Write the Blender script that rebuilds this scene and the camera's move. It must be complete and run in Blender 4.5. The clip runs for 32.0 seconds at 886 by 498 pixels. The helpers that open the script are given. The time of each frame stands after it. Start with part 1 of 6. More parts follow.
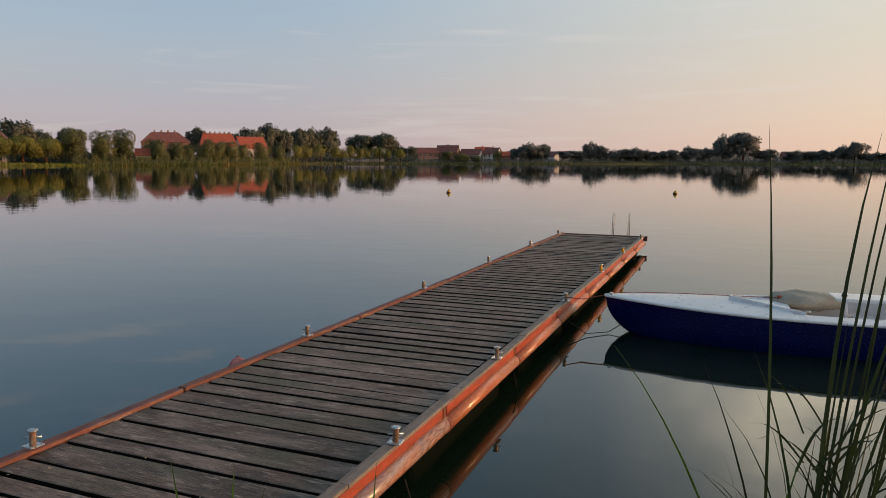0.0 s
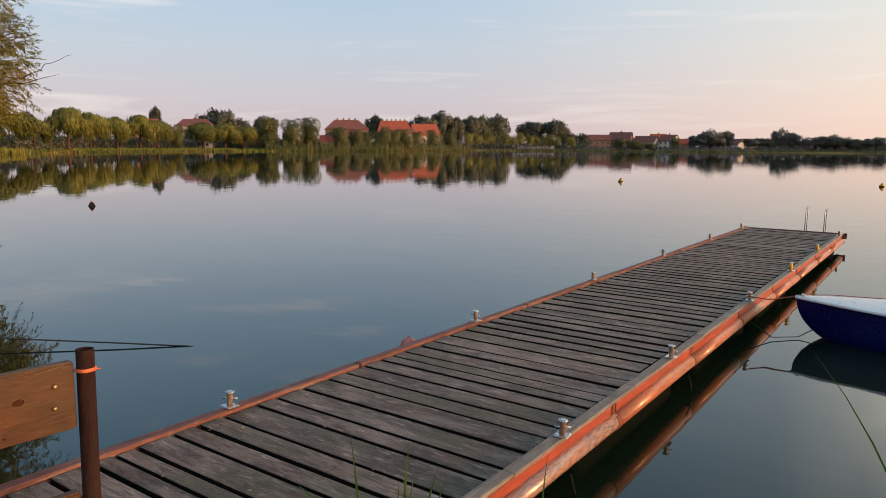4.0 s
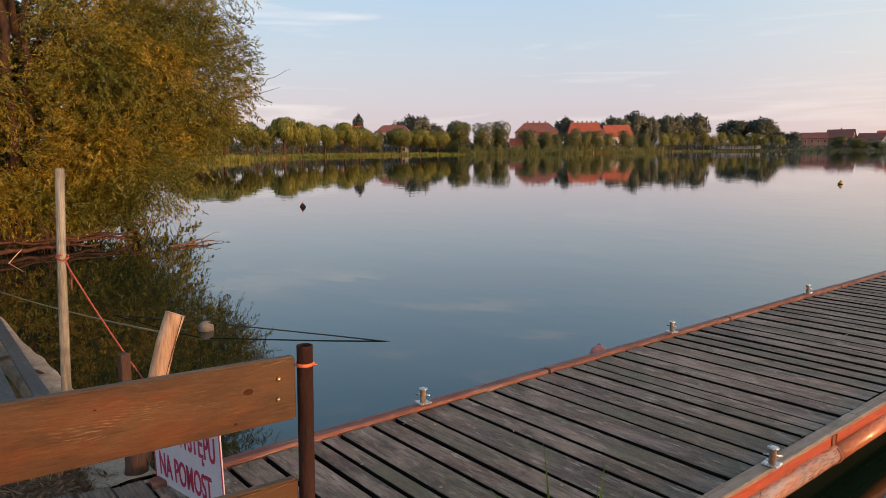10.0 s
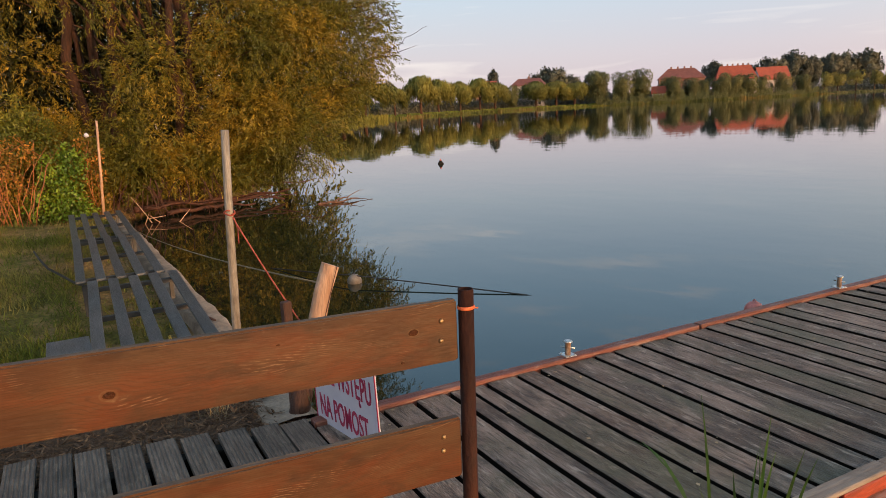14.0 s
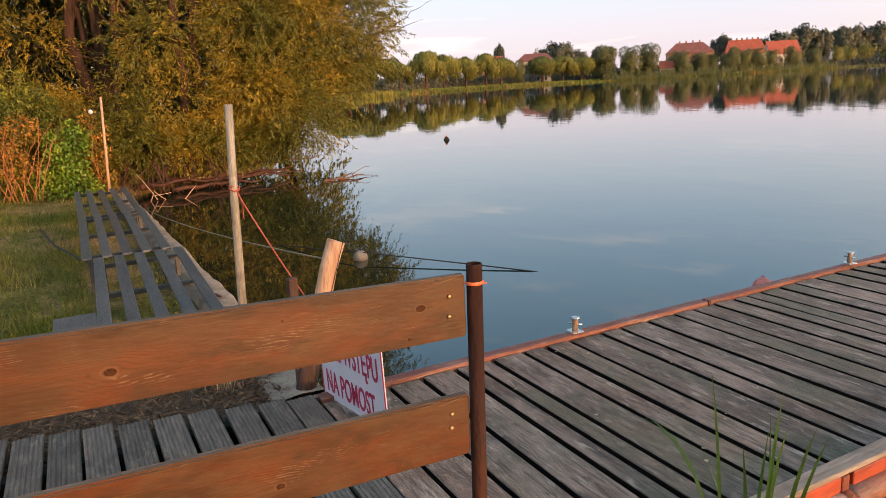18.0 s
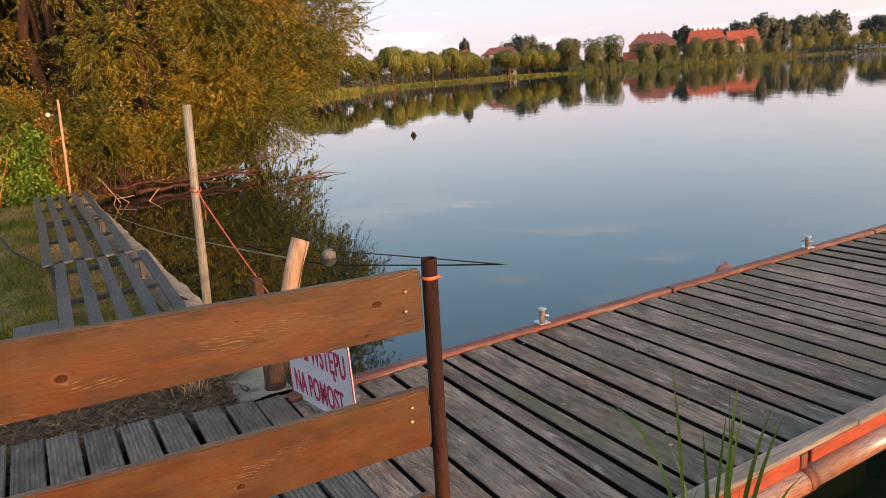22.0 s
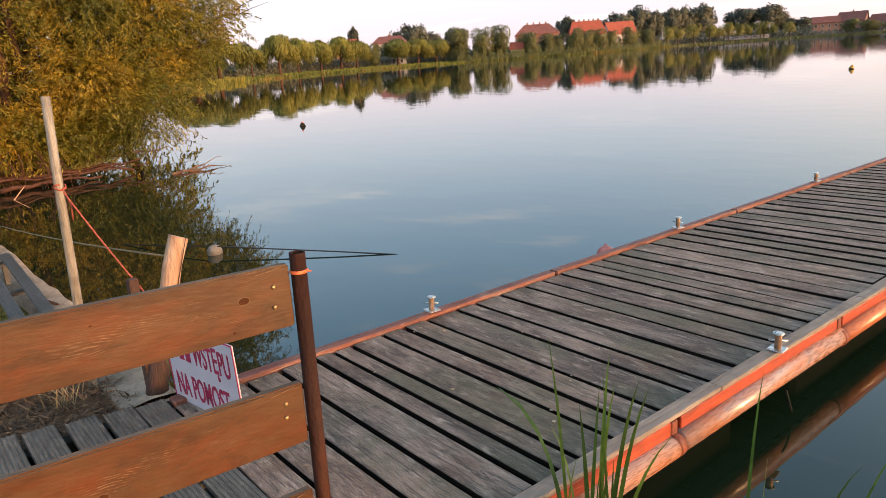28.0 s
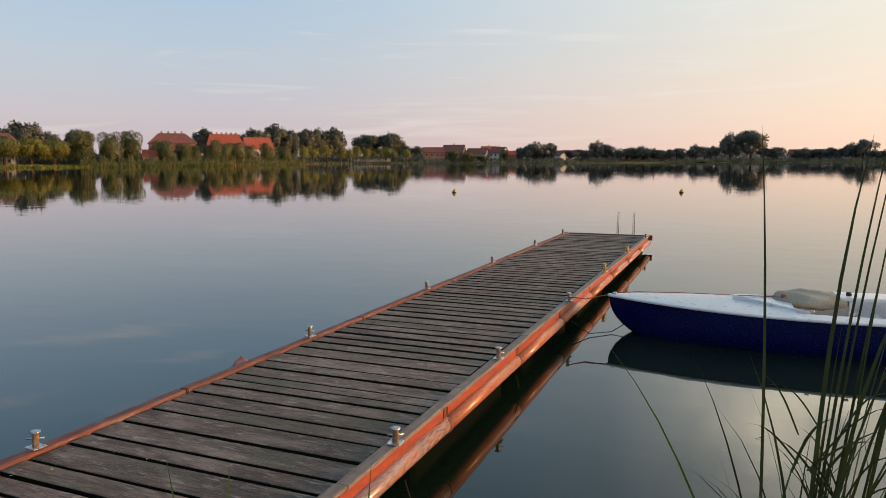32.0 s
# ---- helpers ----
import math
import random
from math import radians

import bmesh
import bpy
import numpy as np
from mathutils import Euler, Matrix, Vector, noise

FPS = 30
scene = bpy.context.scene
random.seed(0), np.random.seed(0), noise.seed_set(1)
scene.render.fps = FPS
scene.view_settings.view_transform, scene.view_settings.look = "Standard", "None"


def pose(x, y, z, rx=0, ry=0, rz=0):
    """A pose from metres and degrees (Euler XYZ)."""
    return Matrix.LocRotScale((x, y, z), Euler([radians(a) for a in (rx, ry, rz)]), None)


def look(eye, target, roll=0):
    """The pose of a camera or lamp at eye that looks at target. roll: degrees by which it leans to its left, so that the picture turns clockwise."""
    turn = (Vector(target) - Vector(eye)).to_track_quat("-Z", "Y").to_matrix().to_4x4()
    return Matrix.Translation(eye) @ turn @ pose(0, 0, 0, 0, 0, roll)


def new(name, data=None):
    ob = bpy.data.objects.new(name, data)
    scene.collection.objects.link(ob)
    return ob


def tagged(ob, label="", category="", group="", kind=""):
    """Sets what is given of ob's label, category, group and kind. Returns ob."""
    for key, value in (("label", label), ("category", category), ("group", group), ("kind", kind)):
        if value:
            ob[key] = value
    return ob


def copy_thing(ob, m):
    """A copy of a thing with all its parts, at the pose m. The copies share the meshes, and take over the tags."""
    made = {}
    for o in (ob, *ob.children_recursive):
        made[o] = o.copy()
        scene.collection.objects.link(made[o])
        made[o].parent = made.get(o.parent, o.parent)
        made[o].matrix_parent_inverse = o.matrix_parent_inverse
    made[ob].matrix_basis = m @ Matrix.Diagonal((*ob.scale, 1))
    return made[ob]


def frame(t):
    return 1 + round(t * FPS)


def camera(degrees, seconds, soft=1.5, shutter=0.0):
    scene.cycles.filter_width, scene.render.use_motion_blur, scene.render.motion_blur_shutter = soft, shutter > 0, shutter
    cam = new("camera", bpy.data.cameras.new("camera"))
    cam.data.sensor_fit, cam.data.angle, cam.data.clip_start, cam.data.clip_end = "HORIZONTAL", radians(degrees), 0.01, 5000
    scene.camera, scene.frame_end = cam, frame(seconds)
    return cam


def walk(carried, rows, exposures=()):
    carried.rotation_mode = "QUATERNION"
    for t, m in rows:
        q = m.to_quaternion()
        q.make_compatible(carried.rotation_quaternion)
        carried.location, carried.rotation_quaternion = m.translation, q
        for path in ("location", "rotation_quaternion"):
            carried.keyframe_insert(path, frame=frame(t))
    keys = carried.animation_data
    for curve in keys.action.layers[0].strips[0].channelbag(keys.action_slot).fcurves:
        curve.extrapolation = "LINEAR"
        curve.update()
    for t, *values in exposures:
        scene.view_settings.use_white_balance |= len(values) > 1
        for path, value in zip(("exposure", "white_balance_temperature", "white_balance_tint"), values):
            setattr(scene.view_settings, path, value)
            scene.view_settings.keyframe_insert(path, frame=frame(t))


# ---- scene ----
cam = camera(64.3, 32.0, soft=0.5)
PATH = [
    (0, (1.977, -0.045, 2.263), (1.234, 1.795, 2.013), 0.1),
    (0.5, (1.968, -0.05, 2.253), (1.113, 1.74, 1.994), 0.3),
    (1, (1.962, -0.046, 2.245), (1.039, 1.708, 1.98), -0.1),
    (1.5, (1.952, -0.027, 2.24), (0.973, 1.693, 1.952), 0.1),
    (2, (1.95, -0.028, 2.253), (0.924, 1.661, 1.946), -0.1),
    (2.5, (1.946, -0.034, 2.246), (0.883, 1.629, 1.921), 0.1),
    (3, (1.94, -0.029, 2.263), (0.844, 1.614, 1.944), 0.2),
    (3.5, (1.931, -0.033, 2.265), (0.806, 1.594, 1.968), 0.2),
    (5.5, (1.875, 0.002, 2.277), (0.652, 1.559, 1.998), 1.2),
    (6, (1.89, -0.006, 2.282), (0.635, 1.526, 2.001), 1.0),
    (6.5, (1.901, -0.011, 2.286), (0.617, 1.492, 1.983), 0.7),
    (7, (1.891, -0.011, 2.286), (0.589, 1.476, 1.981), 0.6),
    (7.5, (1.889, -0.011, 2.285), (0.563, 1.452, 1.967), 0.7),
    (8, (1.877, -0.007, 2.279), (0.547, 1.446, 1.934), 0.6),
    (8.5, (1.847, -0.005, 2.269), (0.442, 1.375, 1.921), 0.5),
    (9, (1.854, -0.019, 2.272), (0.386, 1.301, 1.952), 0.1),
    (9.5, (1.853, -0.02, 2.273), (0.344, 1.26, 1.978), -0.1),
    (10, (1.855, -0.025, 2.273), (0.32, 1.227, 1.993), -0.4),
    (10.5, (1.845, -0.031, 2.275), (0.285, 1.189, 1.996), -0.6),
    (11, (1.846, -0.034, 2.274), (0.255, 1.142, 1.98), -1.2),
    (11.5, (1.849, -0.031, 2.272), (0.252, 1.135, 1.973), -1.4),
    (12, (1.842, -0.036, 2.273), (0.234, 1.11, 1.956), -0.8),
    (12.5, (1.83, -0.043, 2.272), (0.188, 1.051, 1.947), -0.4),
    (13, (1.834, -0.057, 2.272), (0.151, 0.973, 1.949), -1.1),
    (13.5, (1.825, -0.069, 2.273), (0.116, 0.906, 1.914), -1.6),
    (14, (1.822, -0.067, 2.246), (0.089, 0.851, 1.854), -2.8),
    (14.5, (1.805, -0.056, 2.239), (0.09, 0.869, 1.79), -3.6),
    (16.5, (1.801, -0.053, 2.234), (0.067, 0.841, 1.792), -3.6),
    (17, (1.797, -0.052, 2.232), (0.065, 0.841, 1.785), -3.6),
    (17.5, (1.786, -0.05, 2.23), (0.053, 0.839, 1.773), -3.5),
    (18, (1.785, -0.053, 2.231), (0.055, 0.841, 1.776), -3.0),
    (18.5, (1.788, -0.047, 2.23), (0.067, 0.864, 1.774), -3.2),
    (19, (1.795, -0.046, 2.234), (0.073, 0.874, 1.802), -3.0),
    (19.5, (1.791, -0.049, 2.235), (0.053, 0.843, 1.809), -2.9),
    (20, (1.799, -0.043, 2.235), (0.066, 0.857, 1.8), -3.4),
    (20.5, (1.804, -0.04, 2.233), (0.084, 0.872, 1.775), -3.7),
    (21, (1.811, -0.034, 2.233), (0.105, 0.903, 1.774), -3.8),
    (21.5, (1.812, -0.03, 2.231), (0.116, 0.92, 1.759), -3.9),
    (22, (1.816, -0.027, 2.232), (0.128, 0.936, 1.759), -4.1),
    (22.5, (1.812, -0.026, 2.232), (0.123, 0.934, 1.757), -4.2),
    (23, (1.817, -0.023, 2.229), (0.141, 0.957, 1.748), -4.2),
    (23.5, (1.826, -0.017, 2.229), (0.169, 0.995, 1.747), -4.3),
    (24, (1.827, -0.012, 2.227), (0.185, 1.016, 1.729), -4.6),
    (24.5, (1.832, -0.008, 2.226), (0.202, 1.036, 1.723), -5.1),
    (25, (1.831, -0.009, 2.225), (0.207, 1.043, 1.72), -4.8),
    (25.5, (1.83, -0.008, 2.227), (0.206, 1.042, 1.719), -4.5),
    (27.5, (1.839, 0.003, 2.225), (0.252, 1.106, 1.711), -4.8),
    (28, (1.86, 0.019, 2.233), (0.344, 1.216, 1.712), -4.0),
    (28.5, (1.866, 0.02, 2.246), (0.395, 1.303, 1.807), -3.1),
    (29, (1.905, 0.016, 2.258), (0.506, 1.382, 1.838), -2.5),
    (29.5, (1.932, 0.014, 2.262), (0.623, 1.468, 1.849), -1.7),
    (30, (1.964, -0.001, 2.268), (0.795, 1.569, 1.857), 0.4),
    (30.5, (1.985, -0.002, 2.275), (0.939, 1.665, 1.919), 0.9),
    (31, (1.985, 0.006, 2.262), (1.02, 1.728, 1.944), 0.2),
    (31.5, (2.005, 0.003, 2.269), (1.134, 1.781, 1.986), -0.2),
    (32, (2.027, -0.034, 2.274), (1.267, 1.798, 2.023), -0.2),
]
walk(cam, [(t, look(eye, target, roll)) for t, eye, target, roll in PATH], [(0, .13), (3, .46), (6, .56), (9, .62), (13, .68), (14, .70), (15.5, .92), (17, 1.12), (22, 1.12), (25, 1.14), (27.5, 1.33), (29, 1.08), (30.5, .85), (31.3, .58), (32, .45)])

# ---- world: dusk sky, soft low sun ----
SUN_AZ, SUN_EL = -72.0, 5.3        # degrees, to the left of +y; the glow stands low over the shore beside the pier
sun_dir = Vector((-math.sin(radians(SUN_AZ)) * math.cos(radians(SUN_EL)), math.cos(radians(SUN_AZ)) * math.cos(radians(SUN_EL)), math.sin(radians(SUN_EL))))
world = bpy.data.worlds.new("dusk_sky")
scene.world = world
world.use_nodes = True
wn, wl = world.node_tree.nodes, world.node_tree.links
wn.clear()


def wramp(stops, src):
    n = wn.new("ShaderNodeValToRGB")
    while len(n.color_ramp.elements) < len(stops):
        n.color_ramp.elements.new(0.5)
    for e, (p, c) in zip(n.color_ramp.elements, stops):
        e.position, e.color = p, (*c, 1)
    wl.new(src, n.inputs[0])
    return n


w_out, w_bg = wn.new("ShaderNodeOutputWorld"), wn.new("ShaderNodeBackground")
sky = wn.new("ShaderNodeTexSky")
sky.sky_type, sky.sun_disc = "NISHITA", False
sky.sun_elevation, sky.sun_rotation = radians(SUN_EL), radians(-SUN_AZ)
sky_amount = wn.new("ShaderNodeVectorMath")
sky_amount.operation = "SCALE"
sky_amount.inputs["Scale"].default_value = 0.02
wl.new(sky.outputs[0], sky_amount.inputs[0])
w_co = wn.new("ShaderNodeTexCoord")
w_sep = wn.new("ShaderNodeSeparateXYZ")
wl.new(w_co.outputs["Generated"], w_sep.inputs[0])
# height over the horizon: cool side and warm side of the dusk
cool = wramp([(0.0, (.385, .318, .358)), (.06, (.385, .35, .40)), (.13, (.345, .385, .45)), (.26, (.26, .385, .515)), (.36, (.22, .365, .515)), (.5, (.14, .258, .395)), (.64, (.115, .21, .30)), (1.0, (.10, .185, .28))], w_sep.outputs[2])
warm = wramp([(0.0, (.76, .51, .38)), (.07, (.73, .56, .43)), (.16, (.68, .60, .48)), (.235, (.70, .66, .55)), (.30, (.62, .62, .56)), (.40, (.50, .53, .52)), (.55, (.36, .41, .43)), (1.0, (.15, .23, .33))], w_sep.outputs[2])
glow = wramp([(.22, (0, 0, 0)), (.29, (1.5, 1.22, .80)), (.38, (1.25, 1.05, .72)), (.56, (0, 0, 0))], w_sep.outputs[2])
w_dot = wn.new("ShaderNodeVectorMath")
w_dot.operation = "DOT_PRODUCT"
w_dot.inputs[1].default_value = (sun_dir.x, sun_dir.y, 0)
wl.new(w_co.outputs["Generated"], w_dot.inputs[0])
w_map = wn.new("ShaderNodeMapRange")
w_map.interpolation_type = "SMOOTHSTEP"
for i, v in ((1, -0.42), (2, 0.78), (3, 0.0), (4, 1.0)):
    w_map.inputs[i].default_value = v
wl.new(w_dot.outputs["Value"], w_map.inputs[0])
w_mix = wn.new("ShaderNodeMix")
w_mix.data_type = "RGBA"
wl.new(w_map.outputs[0], w_mix.inputs[0])
wl.new(cool.outputs[0], w_mix.inputs[6])
wl.new(warm.outputs[0], w_mix.inputs[7])
# thin streaks of high cloud
w_mp = wn.new("ShaderNodeMapping")
w_mp.inputs["Rotation"].default_value = (0.06, 0.1, 0.5)
w_mp.inputs["Scale"].default_value = (2.2, 3.0, 30.0)
wl.new(w_co.outputs["Generated"], w_mp.inputs[0])
w_ns = wn.new("ShaderNodeTexNoise")
w_ns.inputs["Scale"].default_value, w_ns.inputs["Detail"].default_value, w_ns.inputs["Distortion"].default_value = 1.7, 6, 0.6
wl.new(w_mp.outputs[0], w_ns.inputs[0])
w_cl = wramp([(0.56, (0, 0, 0)), (0.78, (.46, .46, .46))], w_ns.outputs[0])
w_mix2 = wn.new("ShaderNodeMix")
w_mix2.data_type = "RGBA"
w_mix2.inputs[7].default_value = (.62, .57, .55, 1)
wl.new(w_cl.outputs[0], w_mix2.inputs[0])
wl.new(w_mix.outputs[2], w_mix2.inputs[6])
w_far = wn.new("ShaderNodeMapRange")
w_far.interpolation_type = "SMOOTHSTEP"
for i, v in ((1, .13), (2, .46), (3, 0.0), (4, 1.08)):
    w_far.inputs[i].default_value = v
wl.new(w_dot.outputs["Value"], w_far.inputs[0])
w_puff = wn.new("ShaderNodeTexNoise")
w_puff.inputs["Scale"].default_value, w_puff.inputs["Detail"].default_value = 6.0, 4
wl.new(w_co.outputs["Generated"], w_puff.inputs[0])
w_soft = wn.new("ShaderNodeMapRange")
for i, v in ((1, .35), (2, .62), (3, .35), (4, 1.25)):
    w_soft.inputs[i].default_value = v
wl.new(w_puff.outputs[0], w_soft.inputs[0])
w_gm = wn.new("ShaderNodeMath")
w_gm.operation = "MULTIPLY"
wl.new(w_far.outputs[0], w_gm.inputs[0])
wl.new(w_soft.outputs[0], w_gm.inputs[1])
w_glow = wn.new("ShaderNodeVectorMath")
w_glow.operation = "SCALE"
wl.new(glow.outputs[0], w_glow.inputs[0])
wl.new(w_gm.outputs[0], w_glow.inputs["Scale"])
w_both = wn.new("ShaderNodeVectorMath")
wl.new(w_mix2.outputs[2], w_both.inputs[0])
wl.new(w_glow.outputs[0], w_both.inputs[1])
w_add = wn.new("ShaderNodeVectorMath")
wl.new(w_both.outputs[0], w_add.inputs[0])
wl.new(sky_amount.outputs[0], w_add.inputs[1])
w_bg.inputs["Strength"].default_value = 1.0
wl.new(w_add.outputs[0], w_bg.inputs["Color"])
wl.new(w_bg.outputs[0], w_out.inputs["Surface"])

sun_data = bpy.data.lights.new("sun", "SUN")
sun_data.energy, sun_data.angle, sun_data.color = 3.1, radians(6), (1.0, 0.53, 0.235)
sun = new("sun", sun_data)
sun.matrix_world = look(sun_dir * 50, (0, 0, 0))


# ---- helpers of this scene ----
def link_mesh(name, me, parent=None, m=None, label=""):
    ob = new(name, me)
    if parent is not None:
        ob.parent = parent
    if m is not None:
        ob.matrix_basis = m
    if label:
        ob["label"] = label
    return ob


def mesh_of(name, bm, material, smooth=False):
    me = bpy.data.meshes.new(name)
    bm.to_mesh(me)
    bm.free()
    for mt in (material if isinstance(material, (list, tuple)) else [material]):
        me.materials.append(mt)
    if smooth:
        me.polygons.foreach_set("use_smooth", [True] * len(me.polygons))
    return me


def part(name, bm, material, parent=None, label="", smooth=False):
    return link_mesh(name, mesh_of(name, bm, material, smooth), parent, None, label)


def thing(name, label, category, m=None, group="", kind=""):
    ob = new(name)
    ob.empty_display_size = 0.1
    if m is not None:
        ob.matrix_basis = m
    return tagged(ob, label, category, group, kind)


def join(bm, own):
    me = bpy.data.meshes.new("tmp")
    own.to_mesh(me)
    own.free()
    bm.from_mesh(me)
    bpy.data.meshes.remove(me)
    return bm


def box(sx, sy, sz, c=(0, 0, 0), bevel=0.0, rot=(0, 0, 0), bm=None, seg=1):
    own = bmesh.new()
    bmesh.ops.create_cube(own, size=1, matrix=Matrix.Diagonal((sx, sy, sz, 1)))
    if bevel:
        bmesh.ops.bevel(own, geom=own.edges[:], offset=bevel, segments=seg, affect="EDGES")
    own.transform(pose(*c, *rot))
    return own if bm is None else join(bm, own)


def tube(pts, radii, sides=8, bm=None, caps=True):
    """A tapered tube along points."""
    own = bmesh.new()
    pts = [Vector(p) for p in pts]
    if not isinstance(radii, (list, tuple)):
        radii = [radii] * len(pts)
    rings = []
    ref = Vector((0.31, 0.52, 0.79))
    for i, p in enumerate(pts):
        d = (pts[min(i + 1, len(pts) - 1)] - pts[max(i - 1, 0)]).normalized()
        u = d.cross(ref if abs(d.dot(ref)) < 0.95 else Vector((1, 0, 0))).normalized()
        v = d.cross(u)
        rings.append([own.verts.new(p + radii[i] * (math.cos(2 * math.pi * k / sides) * u + math.sin(2 * math.pi * k / sides) * v)) for k in range(sides)])
    for a, b in zip(rings, rings[1:]):
        for k in range(sides):
            own.faces.new((a[k], a[(k + 1) % sides], b[(k + 1) % sides], b[k]))
    if caps:
        own.faces.new(rings[0][::-1])
        own.faces.new(rings[-1])
    return own if bm is None else join(bm, own)


def lathe(profile, sides=16, c=(0, 0, 0), bm=None):
    """Turned shape from (radius, height) pairs."""
    own = bmesh.new()
    rings = [[own.verts.new((r * math.cos(2 * math.pi * k / sides), r * math.sin(2 * math.pi * k / sides), z)) for k in range(sides)] for r, z in profile]
    for a, b in zip(rings, rings[1:]):
        for k in range(sides):
            own.faces.new((a[k], a[(k + 1) % sides], b[(k + 1) % sides], b[k]))
    own.faces.new(rings[0][::-1])
    own.faces.new(rings[-1])
    own.transform(Matrix.Translation(c))
    return own if bm is None else join(bm, own)


def raw(name, verts, faces, material, parent=None, label="", smooth=False):
    me = bpy.data.meshes.new(name)
    n, k = len(faces), len(faces[0])
    me.vertices.add(len(verts))
    me.vertices.foreach_set("co", np.asarray(verts, np.float32).ravel())
    me.loops.add(n * k)
    me.loops.foreach_set("vertex_index", np.asarray(faces, np.int32).ravel())
    me.polygons.add(n)
    me.polygons.foreach_set("loop_start", np.arange(0, n * k, k, dtype=np.int32))
    me.polygons.foreach_set("loop_total", np.full(n, k, np.int32))
    if smooth:
        me.polygons.foreach_set("use_smooth", np.ones(n, bool))
    me.update(calc_edges=True)
    for mt in (material if isinstance(material, (list, tuple)) else [material]):
        me.materials.append(mt)
    return link_mesh(name, me, parent, None, label)


def blades(centers, along, across, length, width):
    """Rhombic leaves: verts and faces from arrays of places, directions and sizes."""
    l, w = along * np.reshape(length, (-1, 1)), across * np.reshape(width, (-1, 1)) / 2
    v = np.stack([centers, centers + 0.45 * l + w, centers + l, centers + 0.45 * l - w], 1).reshape(-1, 3)
    return v, np.arange(len(v)).reshape(-1, 4)


def unit(a):
    return a / np.maximum(np.linalg.norm(a, axis=-1, keepdims=True), 1e-9)


rng = np.random.default_rng(7)


# ---- materials ----
def surf(name, stops, scale=(1, 1, 1), size=3.0, detail=8, rough=(0.6, 0.85), bump=0.3, fine=40.0, metal=0.0, vary=0.0, coords="Object", fine_mix=0.25, island=False, spec=0.5, trans=0.0, dist=0.02, stain=0.0, stain_col=(.03, .03, .025), stain_size=1.3, patches=(), rings=0, harsh=.5):
    """Two-scale surface: wide colour variation, fine grain, uneven gloss and relief."""
    m = bpy.data.materials.new(name)
    m.use_nodes = True
    n, l = m.node_tree.nodes, m.node_tree.links
    b = n["Principled BSDF"]
    co = n.new("ShaderNodeTexCoord")
    info = n.new("ShaderNodeObjectInfo")
    shift = n.new("ShaderNodeVectorMath")
    shift.operation = "MULTIPLY_ADD"
    shift.inputs[1].default_value = (1, 1, 1)
    mul = n.new("ShaderNodeMath")
    mul.operation, mul.inputs[1].default_value = "MULTIPLY", 37.0
    l.new(info.outputs["Random"], mul.inputs[0])
    l.new(co.outputs[coords], shift.inputs[0])
    l.new(mul.outputs[0], shift.inputs[2])
    mp = n.new("ShaderNodeMapping")
    mp.inputs["Scale"].default_value = scale
    l.new(shift.outputs[0], mp.inputs[0])
    n1 = n.new("ShaderNodeTexNoise")
    n1.inputs["Scale"].default_value, n1.inputs["Detail"].default_value, n1.inputs["Distortion"].default_value = size, detail, 0.3
    n1.inputs["Roughness"].default_value = harsh
    n2 = n.new("ShaderNodeTexNoise")
    n2.inputs["Scale"].default_value, n2.inputs["Detail"].default_value = fine, 4
    l.new(mp.outputs[0], n1.inputs[0])
    l.new(mp.outputs[0], n2.inputs[0])
    ramp = n.new("ShaderNodeValToRGB")
    while len(ramp.color_ramp.elements) < len(stops):
        ramp.color_ramp.elements.new(0.5)
    for e, (p, c) in zip(ramp.color_ramp.elements, stops):
        e.position, e.color = p, (*c, 1)
    l.new(n1.outputs[0], ramp.inputs[0])
    fr = n.new("ShaderNodeMapRange")
    for i, v in ((1, 0.25), (2, 0.75), (3, 1 - fine_mix), (4, 1 + fine_mix)):
        fr.inputs[i].default_value = v
    l.new(n2.outputs[0], fr.inputs[0])
    mixf = n.new("ShaderNodeVectorMath")
    mixf.operation = "SCALE"
    l.new(ramp.outputs[0], mixf.inputs[0])
    l.new(fr.outputs[0], mixf.inputs["Scale"])
    colour = mixf.outputs[0]
    if vary:
        vr = n.new("ShaderNodeMapRange")
        for i, v in ((3, 1 - vary), (4, 1 + vary)):
            vr.inputs[i].default_value = v
        if island:
            geo = n.new("ShaderNodeNewGeometry")
            l.new(geo.outputs["Random Per Island"], vr.inputs[0])
        else:
            l.new(info.outputs["Random"], vr.inputs[0])
        mv = n.new("ShaderNodeVectorMath")
        mv.operation = "SCALE"
        l.new(colour, mv.inputs[0])
        l.new(vr.outputs[0], mv.inputs["Scale"])
        colour = mv.outputs[0]
    if stain:
        n3 = n.new("ShaderNodeTexNoise")
        n3.inputs["Scale"].default_value, n3.inputs["Detail"].default_value, n3.inputs["Distortion"].default_value = stain_size, 5, 1.2
        l.new(shift.outputs[0], n3.inputs[0])
        sr = n.new("ShaderNodeMapRange")
        for i, v in ((1, 0.52), (2, 0.72), (3, 0.0), (4, stain)):
            sr.inputs[i].default_value = v
        l.new(n3.outputs[0], sr.inputs[0])
        ms = n.new("ShaderNodeMix")
        ms.data_type = "RGBA"
        ms.inputs[7].default_value = (*stain_col, 1)
        l.new(sr.outputs[0], ms.inputs[0])
        l.new(colour, ms.inputs[6])
        colour = ms.outputs[2]
